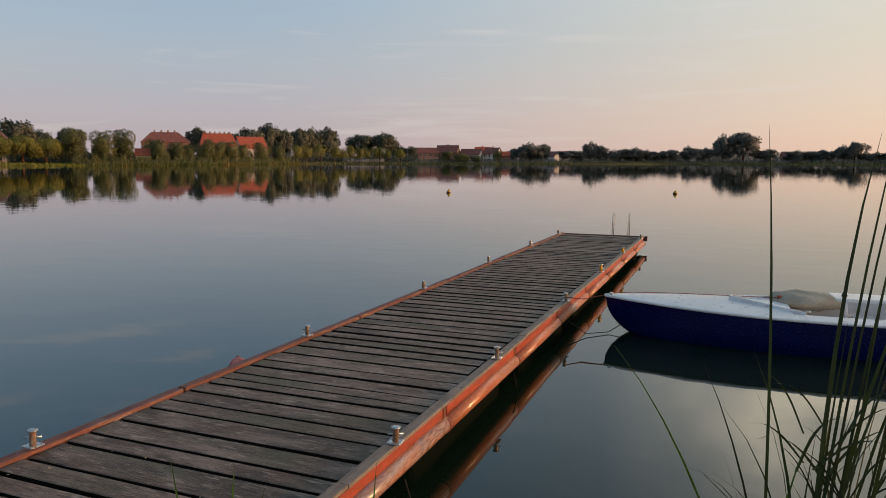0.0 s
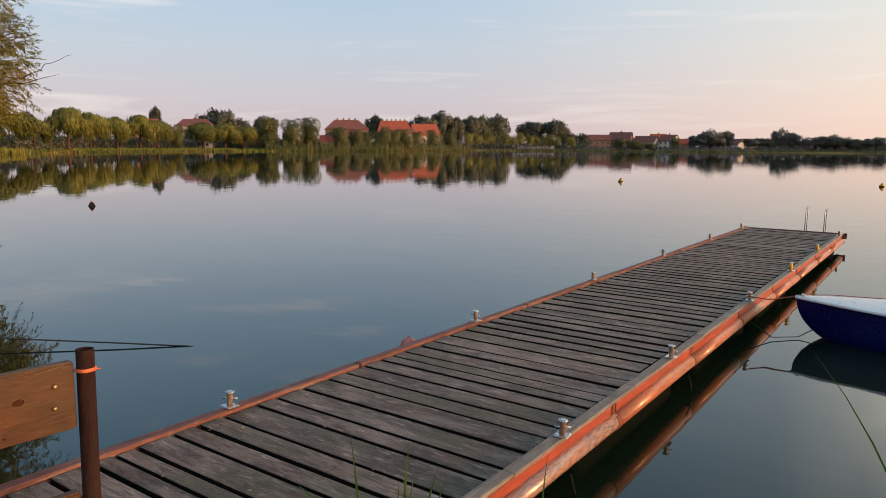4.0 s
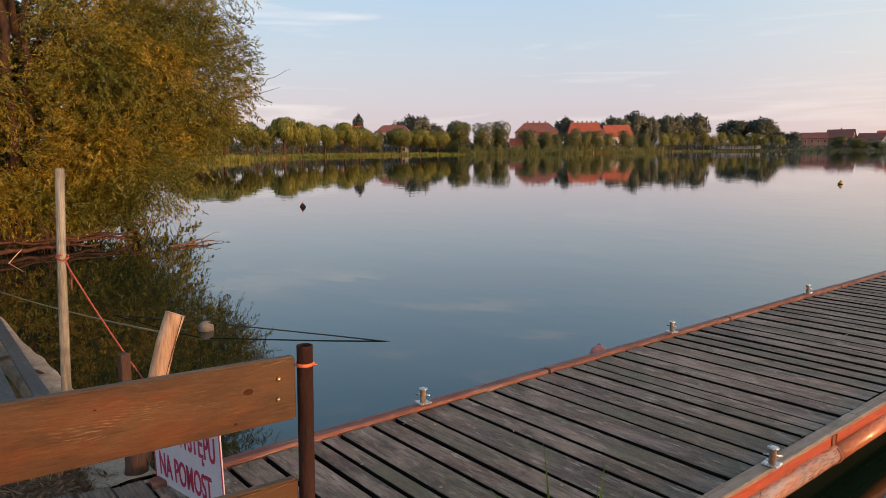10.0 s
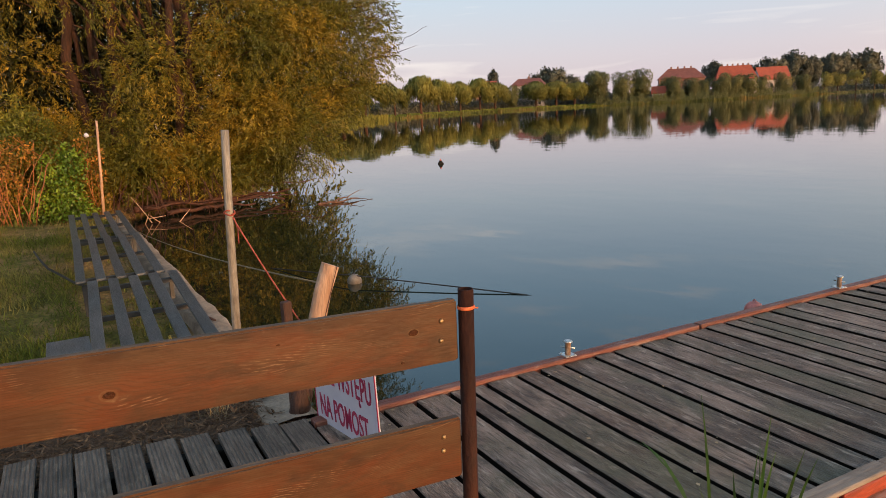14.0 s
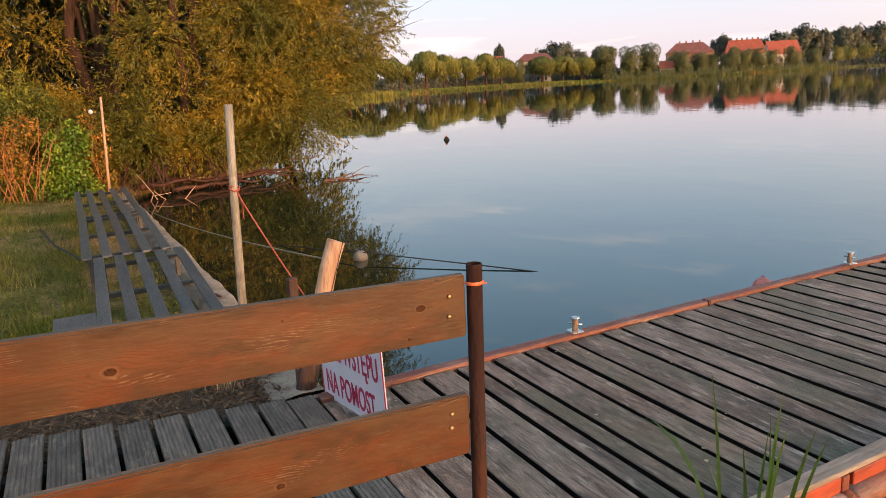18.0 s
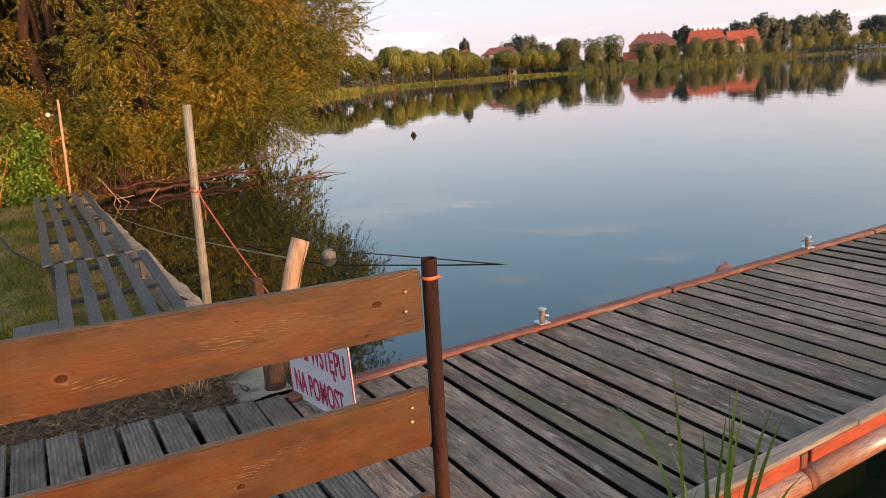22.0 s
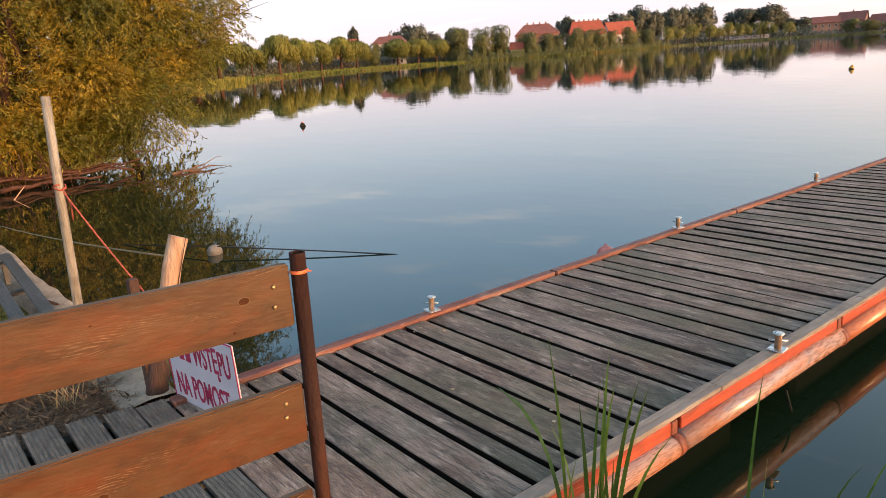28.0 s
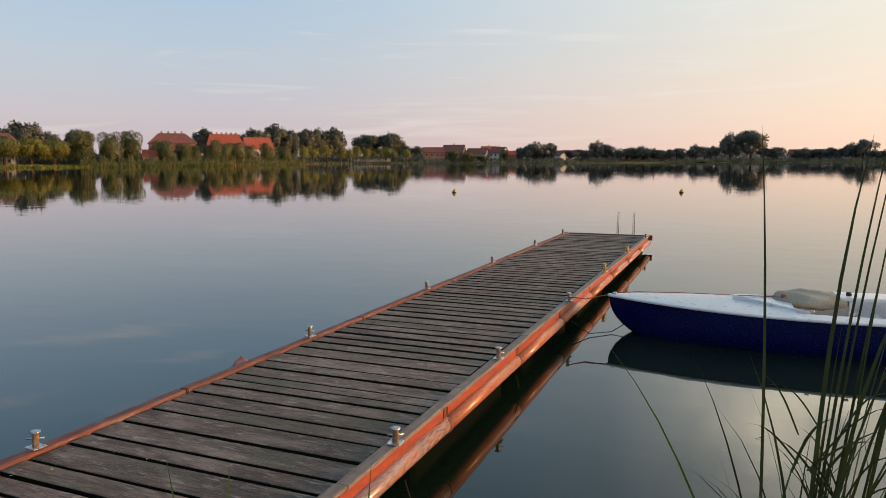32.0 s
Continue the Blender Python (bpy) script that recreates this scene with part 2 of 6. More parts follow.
    for p_col, p_amt, p_size, p_lo, p_hi, p_stretch in patches:
        n4, pm = n.new("ShaderNodeTexNoise"), n.new("ShaderNodeMapping")
        pm.inputs["Scale"].default_value = p_stretch
        n4.inputs["Scale"].default_value, n4.inputs["Detail"].default_value, n4.inputs["Roughness"].default_value, n4.inputs["Distortion"].default_value = p_size, 9, .65, .5
        l.new(shift.outputs[0], pm.inputs[0])
        l.new(pm.outputs[0], n4.inputs[0])
        pr = n.new("ShaderNodeMapRange")
        for i, v in ((1, p_lo), (2, p_hi), (3, 0.0), (4, p_amt)):
            pr.inputs[i].default_value = v
        l.new(n4.outputs[0], pr.inputs[0])
        mq = n.new("ShaderNodeMix")
        mq.data_type = "RGBA"
        mq.inputs[7].default_value = (*p_col, 1)
        l.new(pr.outputs[0], mq.inputs[0])
        l.new(colour, mq.inputs[6])
        colour = mq.outputs[2]
    if rings:
        wv, wr = n.new("ShaderNodeTexWave"), n.new("ShaderNodeMapRange")
        wv.wave_type, wv.rings_direction = "RINGS", "Z"
        wv.inputs["Scale"].default_value, wv.inputs["Distortion"].default_value = rings, 2.0
        wr.inputs[3].default_value, wr.inputs[4].default_value = .8, 1.15
        l.new(co.outputs["Object"], wv.inputs[0])
        l.new(wv.outputs["Fac"], wr.inputs[0])
        mw = n.new("ShaderNodeVectorMath")
        mw.operation = "SCALE"
        l.new(colour, mw.inputs[0])
        l.new(wr.outputs[0], mw.inputs["Scale"])
        colour = mw.outputs[0]
    l.new(colour, b.inputs["Base Color"])
    rr = n.new("ShaderNodeMapRange")
    for i, v in ((1, 0.3), (2, 0.7), (3, rough[0]), (4, rough[1])):
        rr.inputs[i].default_value = v
    l.new(n2.outputs[0], rr.inputs[0])
    l.new(rr.outputs[0], b.inputs["Roughness"])
    b.inputs["Metallic"].default_value = metal
    b.inputs["Specular IOR Level"].default_value = spec
    if bump:
        ad = n.new("ShaderNodeMath")
        ad.operation = "ADD"
        l.new(n1.outputs[0], ad.inputs[0])
        l.new(n2.outputs[0], ad.inputs[1])
        bp = n.new("ShaderNodeBump")
        bp.inputs["Strength"].default_value, bp.inputs["Distance"].default_value = bump, dist
        l.new(ad.outputs[0], bp.inputs["Height"])
        l.new(bp.outputs[0], b.inputs["Normal"])
    if trans:
        out = n["Material Output"]
        tr = n.new("ShaderNodeBsdfTranslucent")
        l.new(colour, tr.inputs["Color"])
        mx = n.new("ShaderNodeMixShader")
        mx.inputs[0].default_value = trans
        l.new(b.outputs[0], mx.inputs[1])
        l.new(tr.outputs[0], mx.inputs[2])
        l.new(mx.outputs[0], out.inputs[0])
    return m


plank_wood = surf("weathered_plank", [(.3, (.054, .034, .025)), (.5, (.133, .090, .068)), (.7, (.27, .192, .150))], (4.5, 13, 13), 1.8, 14, (.55, .8), .7, 9, vary=.40, dist=.012, fine_mix=.42, harsh=.66, stain=.75, stain_col=(.040, .029, .022), stain_size=4, patches=(((.305, .220, .178), .68, 1.4, .46, .60, (1.0, 2.6, 2.6)), ((.46, .375, .315), .65, 3.2, .55, .66, (1.8, 8, 8)), ((.020, .014, .011), .85, 5.0, .60, .68, (1.0, 4, 4)), ((.135, .067, .040), .55, 2.0, .48, .68, (1, 1.5, 1.5)), ((.076, .076, .040), .62, 1.1, .47, .62, (1, 1, 1)), ((.030, .021, .016), .6, 3.0, .53, .60, (1.2, 16, 16))))
board_edge = surf("greyed_board_edge", [(.3, (.075, .05, .034)), (.7, (.15, .11, .08))], (12, 1.2, 12), 2, 8, (.6, .85), .4, 12)
# near-black plank sides: the shade inside the deck gaps, put into the colour
plank_side = surf("gap_shade_plank_side", [(.3, (.006, .005, .0045)), (.7, (.014, .011, .009))], (1.5, 12, 12), 3, 6, (.9, .98), .4, 14, spec=.1)
ribbed_wood = surf("grey_ribbed_decking", [(.3, (.052, .044, .038)), (.55, (.105, .09, .078)), (.75, (.175, .155, .135))], (3, 16, 16), 2.0, 12, (.65, .85), .5, 14, vary=.25, dist=.01, harsh=.65, stain=.6, stain_size=5, patches=(((.22, .19, .15), .6, 4, .56, .68, (2, 6, 6)),))
edge_red = surf("worn_red_paint", [(.3, (.095, .029, .021)), (.5, (.155, .047, .033)), (.75, (.215, .105, .078))], (10, 1.2, 10), 2.0, 8, (.5, .75), .4, 9, stain=.55, stain_col=(.10, .06, .05), stain_size=4, patches=(((.28, .195, .165), .7, 3.0, .54, .69, (9, 1.4, 9)), ((.06, .032, .026), .6, 5.0, .57, .69, (6, 1.5, 6))))
edge_grey = surf("weathered_edge_board", [(.3, (.145, .108, .085)), (.6, (.225, .182, .152)), (.8, (.30, .255, .22))], (14, 1.2, 14), 2.0, 8, (.5, .75), .5, 10, vary=.1, stain=.5, stain_col=(.07, .06, .05), stain_size=5)
fascia_red = surf("red_fascia_paint", [(.3, (.20, .028, .011)), (.6, (.34, .050, .017)), (.8, (.40, .088, .034))], (8, 1.2, 8), 2.5, 8, (.4, .6), .25, 12, stain=.5, stain_col=(.11, .028, .016), stain_size=5)
# near pipe copy has the sky's lilac sheen painted in, far copy sun orange
pipe_mat = surf("scuffed_orange_pipe_lilac_sheen", [(.3, (.34, .115, .048)), (.46, (.31, .145, .09)), (.62, (.25, .19, .195))], (6, .8, 6), 1.6, 9, (.20, .38), .12, 16, harsh=.6, stain=.5, stain_col=(.37, .12, .045), stain_size=2.0)
pipe_orange = surf("scuffed_orange_pipe", [(.3, (.37, .095, .033)), (.55, (.38, .13, .058)), (.78, (.30, .19, .15))], (6, .8, 6), 1.6, 9, (.24, .42), .12, 16, harsh=.6, stain=.4, stain_col=(.22, .06, .025), stain_size=2.5)
strap_red = surf("rusty_joint_band", [(.3, (.10, .022, .012)), (.7, (.20, .05, .024))], (1, 1, 1), 12, 7, (.5, .75), .3, 50)
dark_float = surf("dark_float", [(.3, (.007, .007, .0065)), (.7, (.016, .015, .013))], (1, 1, 1), 3, 6, (.7, .95), .3, 20, spec=.2)


def grained_board(name, knots):
    """Varnished softwood: streaked colour and raised pale grain lines that bend round the knots."""
    m = surf(name, [(.28, (.024, .0076, .0024)), (.5, (.047, .0160, .0048)), (.72, (.072, .027, .0082))], (3, 1.1, 5), 2.0, 10, (.42, .62), .2, 24, dist=.003, fine_mix=.12, harsh=.58, spec=.3, stain=.4, stain_col=(.070, .034, .0135), stain_size=2.6, patches=(((.105, .024, .0046), .65, 1.5, .49, .62, (1, 1.6, 4)), ((.075, .038, .0165), .6, 2.2, .47, .62, (1, 2.0, 5)), ((.018, .0062, .0024), .7, 2.6, .57, .70, (2, 1.5, 5))))
    n, l = m.node_tree.nodes, m.node_tree.links
    b = n["Principled BSDF"]

    def math_(op, a, c=None):
        q = n.new("ShaderNodeMath")
        q.operation = op
        for i_, v in enumerate((a, c)):
            if isinstance(v, (int, float)):
                q.inputs[i_].default_value = v
            elif v is not None:
                l.new(v, q.inputs[i_])
        return q.outputs[0]

    def noise_(scale, size, detail):
        mp, q = n.new("ShaderNodeMapping"), n.new("ShaderNodeTexNoise")
        mp.inputs["Scale"].default_value = scale
        q.inputs["Scale"].default_value, q.inputs["Detail"].default_value = size, detail
        l.new(co.outputs["Object"], mp.inputs[0])
        l.new(mp.outputs[0], q.inputs[0])
        return q.outputs[0]

    def step_(v, lo, hi):
        q = n.new("ShaderNodeMapRange")
        q.interpolation_type = "SMOOTHSTEP"
        q.inputs[1].default_value, q.inputs[2].default_value = lo, hi
        l.new(v, q.inputs[0])
        return q.outputs[0]

    def over(amount, rgb, under):
        q = n.new("ShaderNodeMix")
        q.data_type = "RGBA"
        q.inputs[7].default_value = (*rgb, 1)
        l.new(amount, q.inputs[0])
        l.new(under, q.inputs[6])
        return q.outputs[2]

    co, sep = n.new("ShaderNodeTexCoord"), n.new("ShaderNodeSeparateXYZ")
    l.new(co.outputs["Object"], sep.inputs[0])
    y, z = sep.outputs[1], sep.outputs[2]
    field = math_("ADD", z, math_("MULTIPLY", noise_((1, 1.0, 3.0), 2.0, 4), .10))
    rim = None
    for ky, kz, kr in knots:
        dy, dz = math_("SUBTRACT", y, ky), math_("SUBTRACT", z, kz)
        r2 = math_("ADD", math_("POWER", math_("MULTIPLY", dy, .30 / kr), 2.0), math_("POWER", math_("MULTIPLY", dz, .62 / kr), 2.0))
        field = math_("SUBTRACT", field, math_("MULTIPLY", math_("MULTIPLY", math_("POWER", 2.718, math_("MULTIPLY", r2, -1.0)), .9), dz))
        d = math_("SQRT", math_("ADD", math_("POWER", math_("MULTIPLY", dy, 1.42 / kr), 2.0), math_("POWER", math_("MULTIPLY", dz, 2.15 / kr), 2.0)))
        ring = math_("MULTIPLY", step_(d, .85, 1.05), math_("SUBTRACT", 1.0, step_(d, 1.08, 1.3)))
        rim = ring if rim is None else math_("MAXIMUM", rim, ring)
    wave = math_("SINE", math_("ADD", math_("MULTIPLY", field, 1180.0), math_("MULTIPLY", noise_((1, 6, 40), 3.0, 3), 5.0)))
    zone = step_(noise_((1, 2.0, 8), 2.6, 4), .53, .66)
    lines = math_("MULTIPLY", math_("MULTIPLY", step_(wave, .25, .95), zone), step_(noise_((1, 12, 45), 4.0, 3), .42, .6))
    furrow = math_("MULTIPLY", step_(wave, -.5, -.98), .32)
    colour = b.inputs["Base Color"].links[0].from_socket
    colour = over(furrow, (.024, .0080, .0026), colour)
    colour = over(math_("MULTIPLY", lines, .72), (.175, .105, .058), colour)
    colour = over(math_("MULTIPLY", rim, .38), (.13, .066, .029), colour)
    l.new(colour, b.inputs["Base Color"])
    return m


knot_wood = surf("dark_knot", [(.3, (.024, .0075, .0025)), (.7, (.055, .017, .005))], (1, 1, 1), 30, 6, (.6, .8), .2, 60, rings=90, spec=.15)
post_steel = surf("rust_brown_steel", [(.3, (.014, .0055, .004)), (.55, (.027, .0095, .0062)), (.8, (.055, .018, .010))], (1, 1, .5), 9, 8, (.6, .8), .25, 90, spec=.15)
# rusty zinc, with the low sun's orange tint painted into it
stem_metal = surf("sun_tinted_rusty_zinc", [(.3, (.30, .17, .10)), (.6, (.44, .30, .21)), (.8, (.56, .48, .42))], (1, 1, 1), 14, 6, (.35, .55), .15, 60, metal=.6)
brass = surf("dull_brass_bolt", [(.3, (.30, .19, .09)), (.7, (.46, .32, .17))], (1, 1, 1), 40, 4, (.35, .5), .1, 90, metal=.8)
galv = surf("galvanised_steel", [(.3, (.45, .44, .43)), (.7, (.66, .65, .64))], (1, 1, 1), 18, 6, (.22, .42), .12, 70, metal=.9)
wire_orange = surf("orange_cord", [(.3, (.55, .10, .03)), (.7, (.7, .18, .07))], (1, 1, 1), 60, 4, (.6, .8), .2, 200)
cord_red = surf("faded_red_rope", [(.3, (.24, .04, .026)), (.7, (.36, .09, .06))], (1, 1, 1), 60, 4, (.7, .9), .4, 150)
cable_black = surf("weathered_dark_cable", [(.3, (.010, .009, .008)), (.7, (.03, .026, .023))], (1, 1, 1), 30, 4, (.5, .8), .2, 90)
pole_wood = surf("bare_grey_pole", [(.3, (.12, .105, .085)), (.55, (.235, .21, .18)), (.8, (.35, .325, .29))], (12, 12, 1.2), 2.2, 10, (.6, .85), .5, 12, harsh=.62, stain=.5, stain_col=(.07, .055, .045), stain_size=6)
fresh_wood = surf("debarked_log", [(.3, (.27, .145, .085)), (.55, (.43, .265, .175)), (.8, (.57, .42, .32))], (9, 9, 1.1), 2.0, 10, (.5, .75), .35, 10, harsh=.6, stain=.45, stain_col=(.20, .085, .045), stain_size=5)
brown_stake = surf("rotten_brown_stake", [(.3, (.035, .015, .010)), (.7, (.085, .038, .026))], (10, 10, 1), 2, 8, (.7, .9), .5, 14)
slat_paint = surf("slate_grey_painted_slat", [(.3, (.05, .053, .06)), (.6, (.088, .092, .10)), (.8, (.15, .155, .16))], (1.2, 12, 12), 2.0, 10, (.30, .5), .25, 12, vary=.15, harsh=.6, stain=.4, stain_col=(.035, .035, .036), stain_size=4, patches=(((.22, .21, .2), .5, 5, .60, .70, (1, 5, 5)),))
frame_dark = surf("dark_frame_steel", [(.3, (.03, .032, .036)), (.7, (.06, .06, .065))], (1, 1, 1), 8, 6, (.45, .65), .2, 60, metal=.2)
concrete = surf("rough_pale_concrete", [(.3, (.18, .135, .10)), (.55, (.31, .235, .18)), (.8, (.43, .34, .275))], (1, 1, 1), 3.5, 12, (.8, .95), .6, 28, dist=.02, harsh=.62, stain=.5, stain_col=(.10, .07, .045), stain_size=2.6)
soil = surf("grass_and_soil", [(.3, (.078, .078, .017)), (.43, (.145, .125, .032)), (.55, (.27, .175, .075)), (.75, (.38, .24, .125))], (1, 1, 1), 1.3, 14, (.9, .98), 1.0, 22, coords="Object", dist=.06, fine_mix=.5, harsh=.6, stain=.6, stain_col=(.05, .052, .013), stain_size=.8, spec=.15)
mulch_mat = surf("bark_and_dry_litter", [(.3, (.055, .026, .013)), (.6, (.135, .072, .036)), (.85, (.32, .20, .105))], (1, 1, 1), 20, 6, (.8, .95), .3, 60, vary=.6, island=True)
grass_mat = surf("dry_green_grass", [(.3, (.062, .098, .012)), (.5, (.135, .145, .026)), (.7, (.30, .225, .085))], (1, 1, 1), .9, 6, (.6, .85), 0, 10, vary=.5, island=True, trans=.3, spec=.2)
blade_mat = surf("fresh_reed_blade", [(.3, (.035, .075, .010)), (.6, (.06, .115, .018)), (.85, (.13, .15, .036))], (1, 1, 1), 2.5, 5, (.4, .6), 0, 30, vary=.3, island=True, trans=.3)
# darker copy of the reed blade: its backlit shade is put into the colour
reed_mat = surf("backlit_dark_reed_leaf", [(.3, (.012, .024, .005)), (.6, (.026, .042, .009)), (.85, (.07, .075, .02))], (1, 1, 1), 2.0, 5, (.5, .7), 0, 30, vary=.35, island=True, trans=.2)
willow_leaf = surf("willow_leaf", [(.32, (.086, .094, .012)), (.5, (.162, .147, .016)), (.66, (.345, .232, .021))], (1, 1, 1), .55, 5, (.45, .65), 0, 3, vary=.55, island=True, trans=.42)
bark = surf("red_brown_bark", [(.3, (.03, .014, .009)), (.6, (.075, .032, .018)), (.85, (.15, .068, .036))], (6, 6, 1.2), 2.5, 9, (.75, .95), .8, 12, dist=.04)
root_wood = surf("wet_red_root", [(.3, (.028, .009, .005)), (.6, (.068, .023, .012)), (.85, (.13, .052, .027))], (4, 4, 4), 2.5, 9, (.6, .85), .6, 12, dist=.03)
dead_wood = surf("dead_branch_wood", [(.3, (.06, .028, .016)), (.6, (.15, .072, .04)), (.85, (.27, .16, .10))], (4, 4, 4), 3, 8, (.7, .9), .4, 20, vary=.2)
vine_leaf = surf("bright_vine_leaf", [(.3, (.062, .125, .012)), (.55, (.155, .245, .02)), (.75, (.36, .37, .036))], (1, 1, 1), 1.2, 4, (.4, .6), 0, 6, vary=.5, island=True, trans=.35)
# brighter, yellower leaf: sunlight on the shrub put into the colour
shrub_leaf = surf("lit_olive_shrub_leaf", [(.32, (.06, .085, .010)), (.5, (.15, .16, .018)), (.68, (.31, .23, .022))], (1, 1, 1), .5, 5, (.45, .65), 0, 3, vary=.5, island=True, trans=.36)
orange_twig = surf("orange_bare_stem", [(.3, (.22, .07, .025)), (.7, (.42, .15, .05))], (1, 1, 1), 6, 4, (.6, .8), .2, 30)
autumn_leaf = surf("orange_autumn_leaf", [(.3, (.13, .12, .014)), (.5, (.30, .145, .018)), (.75, (.50, .20, .026))], (1, 1, 1), 1.5, 4, (.5, .7), 0, 6, vary=.4, island=True, trans=.35)

# water: clear dark body, calm mirror with faint ripples
water_mat = bpy.data.materials.new("calm_lake_water")
water_mat.use_nodes = True
n, l = water_mat.node_tree.nodes, water_mat.node_tree.links
b = n["Principled BSDF"]
b.inputs["Base Color"].default_value = (.0066, .0150, .0082, 1)
b.inputs["Roughness"].default_value = 0.02
b.inputs["IOR"].default_value = 1.54
co, mp = n.new("ShaderNodeTexCoord"), n.new("ShaderNodeMapping")
mp.inputs["Scale"].default_value = (1.0, 1.9, 1.0)
mp.inputs["Rotation"].default_value = (0, 0, 0.9)
l.new(co.outputs["Object"], mp.inputs[0])
n1, n2 = n.new("ShaderNodeTexNoise"), n.new("ShaderNodeTexNoise")
n1.inputs["Scale"].default_value, n1.inputs["Detail"].default_value = 0.55, 2
n2.inputs["Scale"].default_value, n2.inputs["Detail"].default_value = 3.0, 2
l.new(mp.outputs[0], n1.inputs[0])
l.new(mp.outputs[0], n2.inputs[0])
mm = n.new("ShaderNodeMath")
mm.operation, mm.inputs[1].default_value = "MULTIPLY", 0.07
l.new(n2.outputs[0], mm.inputs[0])
aa = n.new("ShaderNodeMath")
l.new(n1.outputs[0], aa.inputs[0])
l.new(mm.outputs[0], aa.inputs[1])
bp = n.new("ShaderNodeBump")
bp.inputs["Strength"].default_value, bp.inputs["Distance"].default_value = 0.09, 0.05
l.new(aa.outputs[0], bp.inputs["Height"])
l.new(bp.outputs[0], b.inputs["Normal"])

# ---- lake, shores and ground ----
CAM0 = (1.9, 0.0)


def polar(az, d):
    return (CAM0[0] - d * math.sin(radians(az)), CAM0[1] + d * math.cos(radians(az)))


# lake outline: near quay, willow bank, the far shore, and the bank to the side of the camera
far_shore = [polar(a, d) for a, d in ((69.5, 150), (67.5, 178), (65, 192), (62.5, 225), (59, 255), (55, 276), (50, 292), (45, 300), (40.5, 318), (36, 362), (32, 415), (28, 432), (22, 436), (14, 440), (6, 450), (-2, 470), (-10, 475), (-18, 480), (-30, 450), (-45, 380), (-60, 290), (-75, 160))]
lake = [(-2.4, 1.1), (-5, 1.1), (-9, 1.0), (-13, .9), (-16.3, 1.0), (-17.8, 2.2), (-19.0, 4.2), (-21.5, 5.6), (-27, 7.5), (-45, 14), (-80, 26)] + far_shore + [(70, 12), (30, 3.5), (10, 1.9), (5, 1.5), (2.5, 1.35), (.6, 1.2), (-.5, 1.0)]
LP = np.array(lake)


def shore_distance(x, y):
    """Metres from the lake's outline; positive on land."""
    p = np.stack([x, y], -1)[..., None, :]
    a, e = LP, np.roll(LP, -1, 0) - LP
    t = (((p - a) * e).sum(-1) / (e * e).sum(-1)).clip(0, 1)
    d = np.linalg.norm(p - a - t[..., None] * e, axis=-1).min(-1)
    ay, by = LP[:, 1], np.roll(LP[:, 1], -1)
    ax, bx = LP[:, 0], np.roll(LP[:, 0], -1)
    yy, xx = p[..., 1], p[..., 0]
    cross = ((ay > yy) != (by > yy)) & (xx < (bx - ax) * (yy - ay) / np.where(by == ay, 1e-9, by - ay) + ax)
    return np.where(cross.sum(-1) % 2 == 1, -d, d)


def ground_height(x, y):
    x, y = np.asarray(x, float), np.asarray(y, float)
    s = shore_distance(x, y)
    near = np.hypot(x, y) < 60
    bumps = 0.03 * np.sin(1.3 * x + 0.7 * y) * np.sin(1.1 * y - 0.4 * x) + 0.02 * np.sin(3.1 * x) * np.cos(2.7 * y)
    land = np.where(near, 0.24 * np.clip(s / 0.25, 0, 1) + 0.03 * np.clip(s - .9, 0, 8), 0.5 * np.clip(s / 4, 0, 1) + 0.012 * np.clip(s, 0, 200)) + bumps * np.clip(s, 0, 1)
    return np.where(s < 0, np.maximum(s * 0.5, -1.5), land)


rings, sectors = 129, 320
rad = np.r_[.002, 0.35 * 1.0735 ** np.arange(rings - 1)]
ang = np.linspace(0, 2 * np.pi, sectors, endpoint=False)
gx = -5 + rad[:, None] * np.cos(ang)
gy = 0.3 + rad[:, None] * np.sin(ang)
gv = np.stack([gx, gy, ground_height(gx, gy)], -1).reshape(-1, 3)
k = np.arange(rings - 1)[:, None] * sectors
s0 = np.arange(sectors)[None, :]
s1 = (s0 + 1) % sectors
gf = np.stack([k + s0, k + sectors + s0, k + sectors + s1, k + s1], -1).reshape(-1, 4)
ground = raw("ground", gv, gf[:, ::-1], soil, smooth=True)
tagged(ground, "grassy bank and shore of soil round the lake", "ground", kind="structure")
bm = bmesh.new()
bmesh.ops.create_grid(bm, x_segments=1, y_segments=1, size=2900)
water = tagged(part("water", bm, water_mat), "calm lake water mirroring the dusk sky", "water", kind="structure")

# ---- floating pier ----
PIER = Matrix.Translation((0, 2, 0.405)) @ Matrix.Rotation(radians(-0.29), 4, "X")
pier = thing("pier", "long floating pier of weathered grey planks with red edge beams", "pier", PIER)
X0, X1, Y1 = -2.04, -0.058, 16.65     # deck between the edge boards, along the pier from the bank


def deck_plank(length, width, thick, wob, edge):
    own = box(length, width, thick, (0, 0, -thick / 2), edge)
    for v in own.verts:
        v.co.y += wob * 0.004 * math.sin(3.1 * v.co.x + wob)
        v.co.z += 0.002 * math.sin(2.3 * v.co.x + 2 * wob)
        if v.co.z > -.004:
            v.co.y *= 1 - .01
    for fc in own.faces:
        fc.material_index = 0 if fc.normal.z > (.9 if edge > .006 else .3) else 1    # well-rounded edges take the painted gap shade too
    return own


